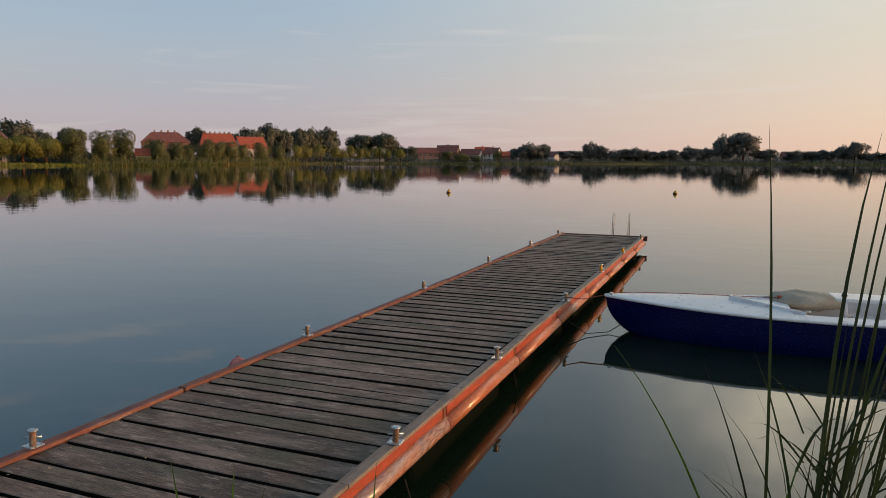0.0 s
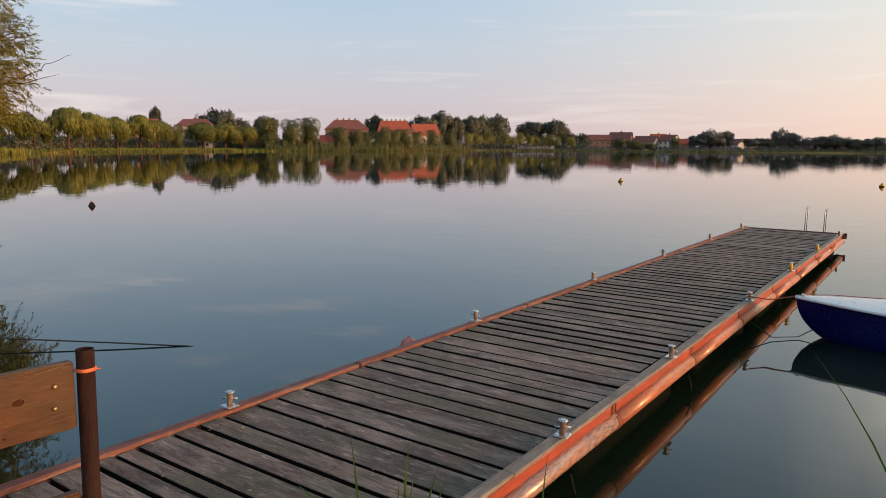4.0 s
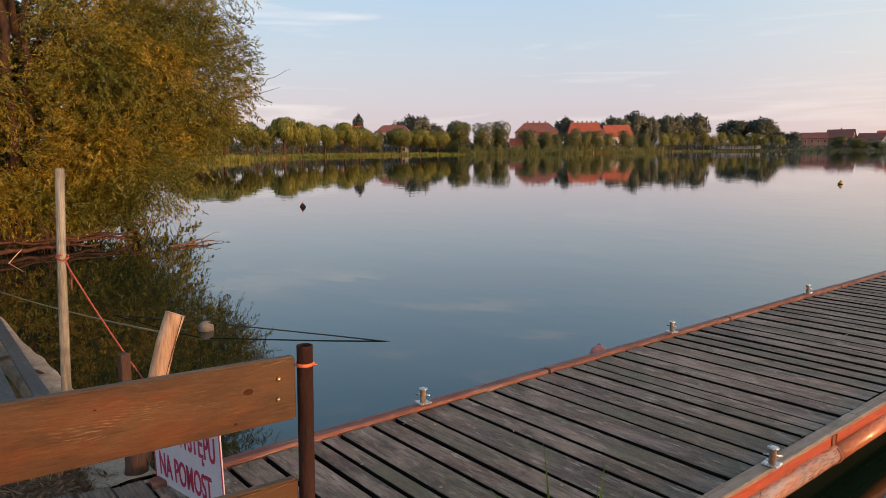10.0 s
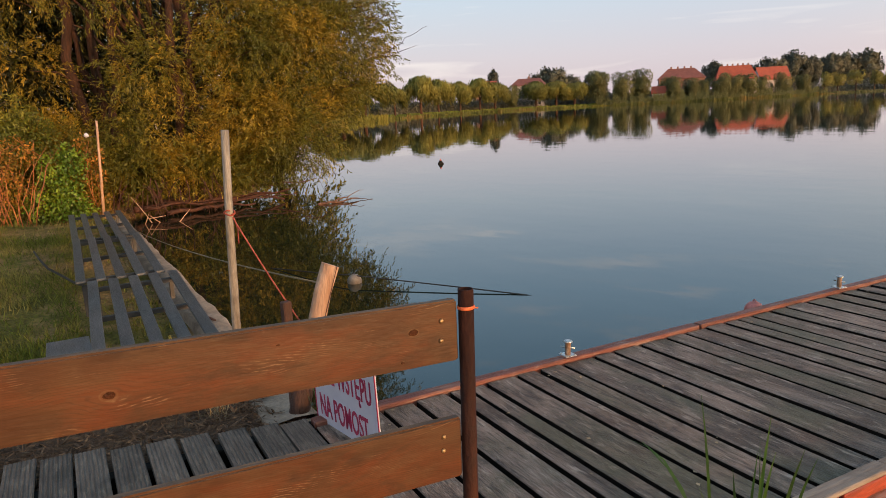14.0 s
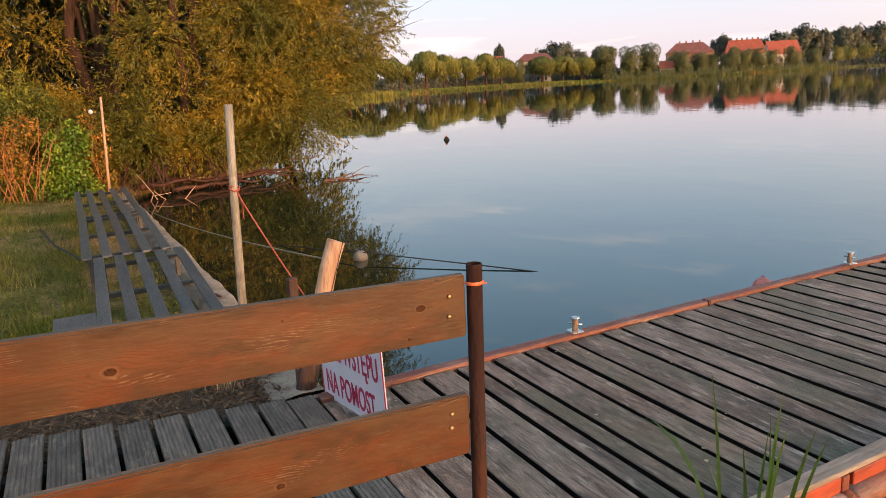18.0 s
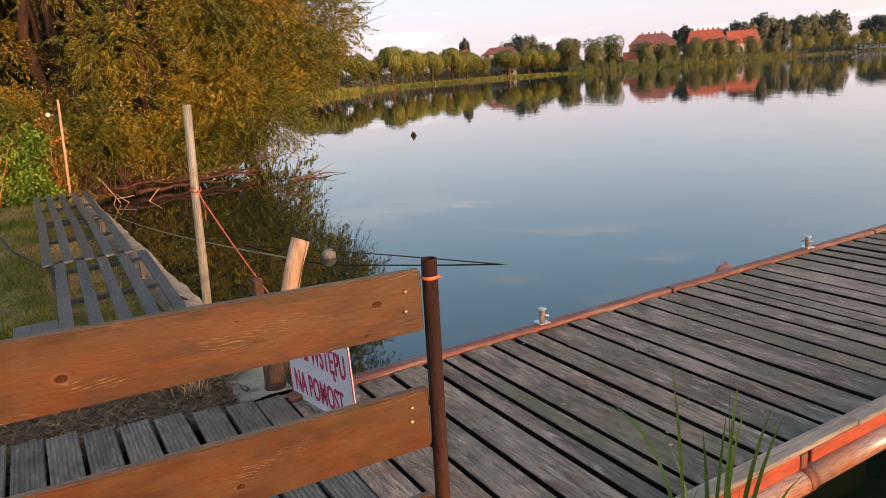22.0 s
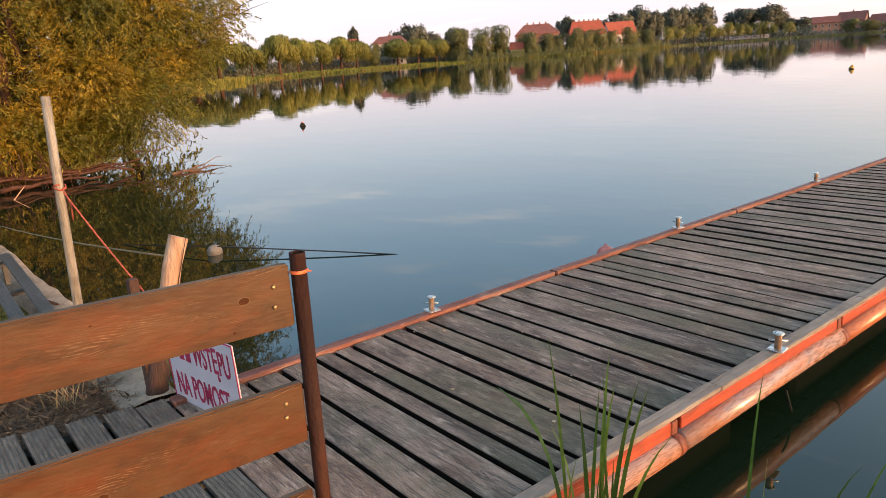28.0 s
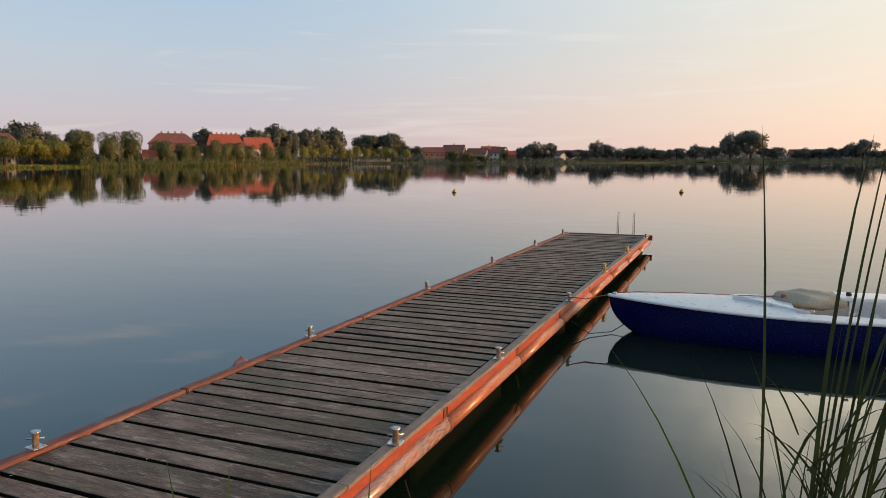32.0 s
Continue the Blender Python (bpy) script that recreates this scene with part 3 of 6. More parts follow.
# gaps between the boards, along the pier from the bank; the boards are of uneven width
GAPS = [-.955, -.75, -.512, -.274, -.037, .112, .258, .507, .69, .90, 1.188, 1.373, 1.646, 1.912, 2.12, 2.355, 2.575, 2.735, 2.905, 3.14, 3.345, 3.61, 3.905, 4.13, 4.355, 4.58, 4.82, 5.04, 5.30, 5.577, 5.86, 6.12]
pr = random.Random(4)
while GAPS[-1] < Y1 - .3:
    GAPS.append(GAPS[-1] + pr.choice((.19, .215, .235, .245, .26, .28)) + pr.uniform(-.01, .01))
for i, (a, c) in enumerate(zip(GAPS, GAPS[1:])):
    w = c - a - pr.choice((.026, .031, .036, .042)) - (pr.choice((.0, .004, .008, .016)) if a > 4 else 0)
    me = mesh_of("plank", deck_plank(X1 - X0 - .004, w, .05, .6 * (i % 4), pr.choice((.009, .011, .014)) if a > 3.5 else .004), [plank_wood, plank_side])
    link_mesh("plank", me, pier, pose((X0 + X1) / 2 + random.uniform(-.003, .003), (a + c) / 2, random.uniform(-.004, .003), random.uniform(-.6, .6), 0, random.uniform(-.22, .22) + (180 if random.random() < .5 else 0)))

SEG = 1.91                                       # length of one run of edge boards and fender pipe
left_beam = mesh_of("edge_beam", box(.092, 2.938, .06, (0, 0, -.02), .008, seg=2), edge_red)
right_board = mesh_of("edge_board", box(.09, SEG - .006, .028, (0, 0, 0), .005), edge_grey)
fascia = mesh_of("fascia", box(.022, SEG - .03, .080, (0, 0, 0), .004), fascia_red)
pipe_near, pipe_far = [mesh_of("fender_pipe", tube([(0, -SEG / 2 + .008, 0), (0, 0, 0), (0, SEG / 2 - .03, 0)], .061, 20), m_, True) for m_ in (pipe_mat, pipe_orange)]
strap_mesh = mesh_of("strap", tube([(0, -.022, 0), (0, .022, 0)], .065, 20), strap_red, True)
bracket_mesh = mesh_of("bracket", box(.028, .05, .115, (0, 0, 0), .004), strap_red)
for s in range(10):
    lo, hi = -.60 + SEG * (s - 1), min(-.60 + SEG * s, 16.66)
    yc, yl, yp = -.60 + SEG * (s - .5), 2.32 + 2.95 * (s - .5), -1.01 + SEG * (s + .5)
    if s == 0:
        part("edge_board", box(.09, .345, .028, (-.002, -.777, .005), .005), edge_grey, pier)
        part("edge_beam", box(.092, 3.25, .06, (-2.096, .685, -.006), .008), edge_red, pier)
    elif yc < 16:
        link_mesh("edge_board", right_board, pier, pose(-.002 + random.uniform(-.003, .003), yc, .005 + random.uniform(-.002, .003), 0, random.uniform(-1.2, .5), random.uniform(-.1, .1)))
    if 0 < s < 5:
        link_mesh("edge_beam", left_beam, pier, pose(-2.096, yl, .014 + random.uniform(-.004, .004), 0, random.uniform(-1, 1), random.uniform(-.1, .1)))
    if yp < 15.8:
        link_mesh("fascia", fascia, pier, pose(.036, yp, -.044, 0, 0, random.uniform(-.1, .1)))
        link_mesh("fascia", fascia, pier, pose(-2.172, yp, -.06, 0, 0, random.uniform(-.1, .1)))
        link_mesh("fender_pipe", pipe_near if s < 2 else pipe_far, pier, pose(.048, yp, -.136 + random.uniform(-.005, .005), 0, s * 40, random.uniform(-.12, .12)))
        link_mesh("strap", strap_mesh, pier, pose(.048, yp + SEG / 2 - .05, -.136))
        link_mesh("bracket", bracket_mesh, pier, pose(.040, yp + SEG / 2 - .05, -.06))
part("edge_beam", box(.092, 2.51, .06, (-2.096, 15.39, -.006), .008), edge_red, pier)
part("end_board", box(2.2, .05, .13, (-1.0, 16.68, -.06), .006), edge_red, pier)
for yy in np.arange(-.4, 16.6, 3.0):
    part("float", box(1.75, 2.2, .42, (-1.02, yy + 1.1, -.33), .03), dark_float, pier, "dark float under the deck")
for xx in (-1.98, -1.0, -.06):
    part("joist", box(.07, 17.5, .10, (xx, 7.9, -.095), .004), dark_float, pier)
# small hanging hooks under the fender
for yy in (1.9, 4.4, 8.6):
    part("hook", tube([(.12, yy, -.19), (.145, yy, -.27), (.145, yy + .03, -.33)], .006, 6), dark_float, pier)

# mooring bollards: plate, stem, cap and cross pin
sleeve_yellow = surf("sun_yellow_sleeve", [(.3, (.62, .27, .02)), (.7, (.72, .36, .03))], (1, 1, 1), 9, 4, (.4, .6), .05, 40)
plate_me = mesh_of("bollard", box(.115, .115, .010, (0, 0, .005), .003), galv)
stem_me = mesh_of("stem", lathe([(.025, 0), (.025, .105), (.026, .108)], 16), stem_metal, True)
cap_me = mesh_of("cap", lathe([(.030, 0), (.040, .004), (.040, .010), (.036, .014)], 18), galv, True)
sleeve_me = mesh_of("stem", lathe([(.030, 0), (.031, .137), (.027, .139)], 16), sleeve_yellow, True)
pin_me = mesh_of("cross_pin", tube([(-.062, 0, 0), (.062, 0, 0)], .007, 8), galv, True)
bolt_me = mesh_of("bolt", lathe([(.008, 0), (.008, .006)], 6), galv)
for side, ys in ((-2.062, (.97, 4.143, 7.2, 10.195, 13.157, 15.92)), (.022, (1.965, 4.158, 7.209, 9.99, 12.705, 15.85))):
    for yy in ys:
        zb = .047 if side < -1 else .022
        bol = link_mesh("bollard", plate_me, pier, pose(side, yy, zb, random.uniform(-2, 2), random.uniform(-2, 2), random.uniform(-8, 8)) @ Matrix.Diagonal((.83, .83, .83, 1)), "galvanised mooring bollard")
        sleeved = side > -1 and 9 < yy < 13
        link_mesh("stem", sleeve_me if sleeved else stem_me, bol, pose(0, 0, .01), "yellow plastic sleeve" if sleeved else "")
        link_mesh("cap", cap_me, bol, pose(0, 0, .148 if sleeved else .118))
        link_mesh("cross_pin", pin_me, bol, pose(0, 0, .072, 0, 0, random.uniform(10, 50)))
        for q in (-1, 1):
            link_mesh("bolt", bolt_me, bol, pose(.042 * q, .042, .010))
            link_mesh("bolt", bolt_me, bol, pose(.042 * q, -.042, .010))

# swim ladder at the far end
ladder = thing("swim_ladder", "thin steel swimming ladder with two bent hand rails", "ladder", pose(-.57, 18.58, .33))
for q in (-.2, .2):
    part("hand_rail", tube([(q, -.10, .0), (q, -.10, .45), (q + .008, -.06, .54), (q + .012, .02, .585), (q + .012, .09, .54), (q + .01, .12, .40), (q, .13, -.55)], .010, 8), galv, ladder, smooth=True)
for zz in (-.2, -.45):
    part("rung", tube([(-.2, .13, zz), (.2, .13, zz)], .014, 8), post_steel, ladder, smooth=True)

# ---- gangway of ribbed boards between bank and pier ----
gang = thing("gangway", "gangway of grey ribbed decking boards leading on to the pier", "gangway")


def ribbed_board(length, width):
    own = bmesh.new()
    ribs = 7
    prof = []
    for r in range(ribs):
        a = -width / 2 + width * r / ribs
        s = width / ribs
        prof += [(a + .12 * s, 0), (a + .62 * s, 0), (a + .70 * s, -.0028), (a + .96 * s, -.0028)]
    prof = [(-width / 2, -.028)] + prof + [(width / 2, 0), (width / 2, -.028)]
    lo = [own.verts.new((-length / 2, py, pz)) for py, pz in prof]
    hi = [own.verts.new((length / 2, py, pz)) for py, pz in prof]
    for q in range(len(prof)):
        w2 = (q + 1) % len(prof)
        own.faces.new((lo[q], hi[q], hi[w2], lo[w2]))
    own.faces.new(lo)
    own.faces.new(hi[::-1])
    bmesh.ops.recalc_face_normals(own, faces=own.faces[:])
    return own


rib_me = mesh_of("board", ribbed_board(2.62, .160), ribbed_wood)
for q in range(10):
    yc = .965 - .184 * q
    link_mesh("board", rib_me, gang, pose(-.85 - .05 * q + random.uniform(-.012, .012), yc, .425 - .001 * q + random.uniform(-.003, .003), random.uniform(-.8, .8), 0, random.uniform(-.5, .5)))
for xx in (-2.05, -1.0, .1):
    part("bearer", box(.09, 1.9, .13, (xx - .08, .12, .332), .006), dark_float, gang)

# ---- rail barrier beside the gangway ----
barrier = thing("rail_barrier", "railing of three orange-brown boards bolted to a rusty steel post", "fence")
post_bm = lathe([(.0185, 0), (.0185, 1.535), (.0145, 1.535), (.0145, 1.45)], 20)
post = part("post", post_bm, post_steel, barrier, "rust-brown steel pipe post, open at the top", True)
post.matrix_basis = Matrix.Translation((.442, .689, .30)) @ Matrix.Rotation(radians(.9), 4, "X").inverted() @ Matrix.Rotation(radians(.3), 4, "Y")
part("cord_band", lathe([(.0195, 0), (.0215, .002), (.0215, .006), (.0195, .008)], 18, (.4497, .7125, 1.787)), wire_orange, barrier, "thin orange cord round the post", True)
part("cord_end", tube([(.464, .728, 1.791), (.466, .732, 1.789), (.467, .735, 1.790)], .002, 5), wire_orange, barrier)


def fence_board(y_end, z_end, height, slope, x, length=1.75, knots=(), bolts=((-.043, -.045), (-.044, -.092))):
    """A plank that runs back from the post, with bolts and knots."""
    own = box(.026, length, height, (0, -length / 2, -height / 2), .0045, seg=2)
    for v in own.verts:
        v.co.x += .003 * math.sin(2.4 * v.co.y + height * 40)
        if abs(v.co.y) < .02:
            v.co.y += .006 * math.sin(40 * v.co.z)
    for fc in own.faces:
        fc.material_index = 1 if fc.normal.z > .6 or fc.normal.y > .8 else 0
    ob = part("board", own, [grained_board("varnished_fence_board", knots), board_edge], barrier)
    ob.matrix_basis = Matrix.Translation((x, y_end, z_end)) @ Matrix.Rotation(radians(slope), 4, "X")
    for by, bz in bolts:
        bo = part("bolt", lathe([(.0055, 0), (.0055, .0018), (.004, .0036), (.0015, .0045)], 12), brass, ob, smooth=True)
        bo.matrix_basis = pose(.013, by, bz, 0, 90, 0)
    for ky, kz, kr in knots:
        kb = lathe([(kr * .62, 0), (kr * .6, .0004), (kr * .25, .0006)], 18)
        for v in kb.verts:
            a = math.atan2(v.co.y, v.co.x)
            v.co.x *= 1 + .07 * math.sin(3 * a + 60 * ky)
            v.co.y *= 1.12 + .05 * math.sin(2 * a + 40 * kz)
        kn = part("knot", kb, knot_wood, ob)
        kn.matrix_basis = pose(.0131, ky, kz, 0, 90, 0) @ Matrix.Diagonal((.72, 1.0, 1, 1))
    return ob


fence_board(.692, 1.812, .147, -2.3, .435, knots=((-.114, -.062, .017), (-.142, -.128, .007), (-.738, -.084, .020), (-.42, -.04, .005)))
fence_board(.689, 1.522, .152, -2.3, .435, knots=((-.455, -.105, .015), (-1.0, -.05, .009)), bolts=((-.049, -.039), (-.05, -.073)))
fence_board(.680, 1.242, .148, -2.3, .435, knots=((-.5, -.08, .011),))

# ---- sign standing on the pier ----
sign_white = surf("white_sign_sheet", [(.3, (.47, .46, .55)), (.7, (.52, .51, .60))], (1, 1, 1), 5, 6, (.35, .5), 0, 30, fine_mix=.04)
sign_ink = surf("magenta_red_sign_ink", [(.3, (.28, .012, .06)), (.7, (.36, .022, .08))], (1, 1, 1), 6, 4, (.4, .55), 0, 40)
sign = thing("warning_sign", "white warning sign with magenta red lettering leaning on the pier", "sign", Matrix.Translation((-2.165, 1.12, .395)) @ Matrix.Rotation(radians(10), 4, "Z") @ Matrix.Rotation(radians(1.5), 4, "X") @ Matrix.Diagonal((.95, 1, 1, 1)))
part("panel", box(.75, .008, .50, (.375, 0, .25), .003), sign_white, sign)
for c, sx, sz in (((.375, -.0055, .004), .75, .008), ((.375, -.0055, .496), .75, .008), ((.004, -.0055, .25), .008, .476), ((.746, -.0055, .25), .008, .476)):
    part("border", box(sx, .003, sz, c), sign_ink, sign)


def lettering(text, size, m, parent, squash=1.0):
    cu = bpy.data.curves.new("lettering", "FONT")
    cu.body, cu.size, cu.extrude, cu.align_x = text, size, .0012, "CENTER"
    cu.offset = size * .012
    tmp = bpy.data.objects.new("lettering", cu)
    scene.collection.objects.link(tmp)
    me = bpy.data.meshes.new_from_object(tmp.evaluated_get(bpy.context.evaluated_depsgraph_get()))
    bpy.data.objects.remove(tmp)
    me.materials.clear()
    me.materials.append(sign_ink)
    return link_mesh("lettering", me, parent, m @ Matrix.Diagonal((squash, 1, 1, 1)))


lettering("NA POMOST", .20, pose(.345, -.0056, .065, 90, 0, 0), sign, .505)
lettering("WSTĘPU", .20, pose(.50, -.0056, .295, 90, 0, 0), sign, .50)
for q in range(2):
    part("lettering", box(.05, .003, .142, (.17 + .075 * q, -.0056, .366)), sign_ink, sign)

# ---- quay wall, stakes, poles and ropes beside the gangway ----
cv, cf = [], []
cx = np.linspace(-13.6, -2.36, 60)
for q, xx in enumerate(cx):
    oy = 1.19 - .022 * (-xx - 2.4) + .008 * math.sin(3.1 * xx) + .006 * math.sin(9.7 * xx)
    wdt = .31 + .02 * math.sin(1.7 * xx) + .012 * math.sin(7.3 * xx)
    zt = .345 + .012 * math.sin(2.2 * xx) + .008 * math.sin(11 * xx)
    for py, pz in ((oy + .03, -.7), (oy + .02, .0), (oy + .008, zt - .03), (oy - .02, zt), (oy - .5 * wdt, zt + .012 * math.sin(5 * xx)), (oy - wdt, zt - .012), (oy - wdt - .03, -.1)):
        cv.append((xx, py, pz))
for q in range(59):
    for r in range(6):
        a0 = q * 7 + r
        cf.append((a0, a0 + 1, a0 + 8, a0 + 7))
quay = raw("quay_wall", cv, cf, concrete, smooth=True)
tagged(quay, "low rough concrete quay edge along the water", "quay wall", kind="structure")
part("end_face", box(.03, .34, 1.0, (-2.352, .965, -.17), .01), concrete, quay)

N = 6500
mxy = np.stack([rng.uniform(-3.9, -2.22, N), rng.uniform(-.9, .95, N)], -1)
mz = .305 + .02 * np.sin(5 * mxy[:, 0]) * np.sin(4 * mxy[:, 1]) + rng.uniform(0.005, .045, N)
mdir = unit(np.stack([rng.normal(size=N), rng.normal(size=N), rng.normal(size=N) * .25], -1))
macr = unit(np.cross(mdir, unit(np.stack([rng.normal(size=N) * .4, rng.normal(size=N) * .4, np.ones(N)], -1))))
v, f = blades(np.column_stack([mxy, mz]), mdir, macr, rng.uniform(.03, .12, N), rng.uniform(.006, .018, N))
bed_n = 26
bx_, by_ = np.meshgrid(np.linspace(-3.95, -2.2, bed_n), np.linspace(-.95, .98, bed_n))
edge_ = np.minimum(np.minimum(bx_ + 3.95, -2.2 - bx_ + .3), np.minimum(by_ + .95, 1.2 - by_))
bv = np.stack([bx_, by_, .30 + .02 * np.sin(5 * bx_) * np.sin(4 * by_) - .12 * np.clip(1 - edge_ / .15, 0, 1)], -1).reshape(-1, 3)
bf = [(r * bed_n + q, r * bed_n + q + 1, (r + 1) * bed_n + q + 1, (r + 1) * bed_n + q) for r in range(bed_n - 1) for q in range(bed_n - 1)]
bed = raw("soil_bed", bv, bf, mulch_mat, smooth=True)
tagged(bed, "bed of dark soil and litter beside the gangway", "soil", kind="structure")
mulch = raw("bark_mulch", v, f, mulch_mat)
tagged(mulch, "brown bark chips and dry leaf litter on the bank", "mulch", kind="stuff")

pole = thing("mooring_pole", "tall bare grey wooden pole set in the bank", "pole")
part("shaft", tube([(-2.92, .808, .1), (-2.919, .83, .9), (-2.91, .857, 1.6), (-2.908, .888, 2.175)], [.031, .029, .027, .026], 12), pole_wood, pole, smooth=True)
part("rope_knot", tube([(-2.912 + .034 * math.cos(a), .862 + .034 * math.sin(a), 1.62 + .012 * math.sin(1.7 * a) + a * .002) for a in np.linspace(0, 12.5, 40)], .0055, 6), cord_red, pole, "faded red rope wound round the pole", True)
rope = part("red_rope", tube([(-2.90 + .46 * q, .87 + .36 * q, 1.62 - .84 * q - .10 * q * (1 - q)) for q in np.linspace(0, 1, 14)], .0056, 8), cord_red, smooth=True)
tagged(rope, "faded red rope slung from the pole to the log", "rope")
part("rope_tail", tube([(-2.89, .88, 1.61), (-2.88, .90, 1.52), (-2.885, .895, 1.43)], .005, 6), cord_red, pole, smooth=True)
log = thing("debarked_log", "stout pale debarked log post leaning at the quay", "log post")
lg = tube([(-2.465, 1.02, .1), (-2.455, 1.10, .4), (-2.425, 1.20, .8), (-2.415, 1.29, 1.13), (-2.42, 1.357, 1.298)], [.058, .062, .058, .056, .058], 14)
for v in lg.verts:
    v.co.x += .006 * math.sin(9 * v.co.z + v.co.y * 7)
    if v.co.z > 1.27:
        v.co.z += .10 * (v.co.y - 1.357) * -.4
part("trunk", lg, fresh_wood, log)
part("bark", tube([(-2.467, 1.015, .08), (-2.457, 1.095, .4), (-2.432, 1.18, .74)], [.064, .068, .060], 14), brown_stake, log, "grey-brown bark left on the foot", True)
part("crack", box(.004, .004, .62, (-2.366, 1.285, 1.0), rot=(-17, 4, 0)), brown_stake, log)
stake = thing("old_stake", "short rotten brown wooden stake in the bank", "stake")
part("shaft", box(.055, .06, .9, (-2.485, 1.065, .64), .008, (0, 0, 14)), brown_stake, stake)

cable_pts = [(-8.6, 2.5, .0), (-7.3, 2.95, .085), (-6.9, 3.16, .105), (-6.2, 3.68, .07), (-5.5, 4.2, .035), (-4.95, 4.62, .0), (-4.6, 4.88, -.05)]
tan_rope = surf("faded_tan_rope", [(.3, (.16, .125, .07)), (.7, (.27, .21, .125))], (1, 1, 1), 60, 4, (.7, .9), .3, 150)
tagged(part("tan_rope", tube([(-12.72 + 10.27 * q, .90 + .42 * q, .31 + .86 * q - .35 * q * (1 - q)) for q in np.linspace(0, 1, 16)], .0065, 6), tan_rope, smooth=True), "thin faded tan rope stretched from the quay to the log", "rope")
cable = part("mooring_cable", tube(cable_pts, [.009] * 7, 6), cable_black, smooth=True)
tagged(cable, "dark mooring cable running from the bank into the water", "cable")
buoy_grey = surf("grey_float_plastic", [(.3, (.12, .10, .085)), (.7, (.22, .19, .16))], (1, 1, 1), 9, 6, (.5, .7), .1, 40, stain=.3)
ball = thing("grey_float", "round weathered grey float on the water", "buoy", pose(-6.89, 3.18, 0.025))
bm = bmesh.new()
bmesh.ops.create_uvsphere(bm, u_segments=20, v_segments=14, radius=.098)
part("shell", bm, buoy_grey, ball, smooth=True)
part("eyelet", tube([(.02 * math.cos(a), 0, .105 + .02 * math.sin(a)) for a in np.linspace(0, 6.28, 12)], .005, 6), cable_black, ball)

# ---- slatted benches on the bank ----


def slat_bench(length):
    ob = thing("slatted_bench", "low bench platform of five grey-painted boards with open gaps", "bench", group="benches along the quay")
    for q in range(5):
        ys = -.40 + .2 * q
        part("slat", box(length, .098, .028, (0, ys, .30), .005), slat_paint, ob)
    for xx in (-length / 2 + .25, 0, length / 2 - .25):
        part("cross_bar", box(.05, .86, .045, (xx, 0, .262), .004), frame_dark, ob)
    for xx in (-length / 2 + .10, length / 2 - .10):
        for yy in (-.37, .37):
            part("leg", box(.05, .05, .50, (xx, yy, -.0), .005), frame_dark, ob)
    return ob


b1 = slat_bench(3.05)
b1.matrix_basis = pose(-4.87, .415, .31, 0, 0, -1.4)
b2 = slat_bench(3.28)
b2.matrix_basis = pose(-8.08, .355, .31, 0, 0, -.5)
copy_thing(b2, pose(-11.39, .36, .29, 0, .5, 0))
part("end_board", box(.46, .30, .03, (.88, -.60, .292), .004, (0, 0, 2)), slat_paint, b1, "wide grey end board beside the slats")
part("leg", box(.05, .05, .55, (.70, -.68, .0), .005), frame_dark, b1)

limb_piece = tube([(-5.24, .88, .372), (-5.12, .93, .378), (-5.0, .985, .374), (-4.92, 1.02, .37)], [.012, .02, .017, .008], 7)
hose = part("garden_hose", tube([(-10.6, -.62, .37), (-9.8, -.53, .365), (-9.0, -.42, .362), (-8.4, -.27, .36), (-7.8, -.12, .35), (-7.3, .1, .34)], .016, 7), cable_black, smooth=True)
tagged(hose, "dark hose lying on the lawn by the bench", "hose")
bit = part("driftwood_piece", limb_piece, brown_stake)
tagged(bit, "short broken piece of reddish wood on the quay", "driftwood")

# thin pole behind the benches, with a pale lamp knob
thin = thing("thin_pole", "thin bare wooden pole standing in the bank", "pole")
part("shaft", tube([(-14.9, .58, .2), (-14.9, .635, 1.2), (-14.9, .70, 2.33)], [.032, .029, .024], 9), fresh_wood, thin, smooth=True)

knob = lathe([(.012, -.05), (.045, -.025), (.052, 0), (.04, .03), (.012, .048)], 14, (-14.96, .47, 2.04))
part("knob", knob, sign_white, thin, "pale round knob on a short bracket", True)
part("bracket", tube([(-14.9, .68, 2.02), (-14.93, .57, 2.01), (-14.96, .47, 2.0)], .008, 6), frame_dark, thin, smooth=True)

# ---- floats further out ----
yellow_plastic = surf("yellow_buoy_plastic", [(.3, (.42, .22, .02)), (.7, (.58, .34, .04))], (1, 1, 1), 6, 4, (.4, .6), .05, 30, stain=.4)
red_plastic = surf("faded_red_plastic", [(.3, (.48, .12, .10)), (.7, (.60, .20, .17))], (1, 1, 1), 8, 5, (.4, .6), .1, 40)
redb = thing("red_fender_buoy", "faded red ball fender floating beside the pier", "buoy", pose(-2.93, 6.10, .012))
bm = bmesh.new()
bmesh.ops.create_uvsphere(bm, u_segments=18, v_segments=12, radius=.10)
part("shell", bm, red_plastic, redb, smooth=True)
part("eyelet", tube([(.018 * math.cos(a), 0, .10 + .018 * math.sin(a)) for a in np.linspace(0, 3.14, 8)], .006, 6), red_plastic, redb)
for px, py in ((-16.14, 45.83), (-1.4, 50.6)):
    yb = thing("marker_buoy", "small yellow marker buoy on the open water", "buoy", pose(px, py, 0, 0, 8, 20), group="marker buoys")
    part("body", lathe([(.05, -.1), (.13, -.04), (.15, .06), (.09, .17), (.03, .26)], 12), yellow_plastic, yb, smooth=True)
    part("band", lathe([(.148, .0), (.153, .03), (.148, .06)], 12), dark_float, yb)
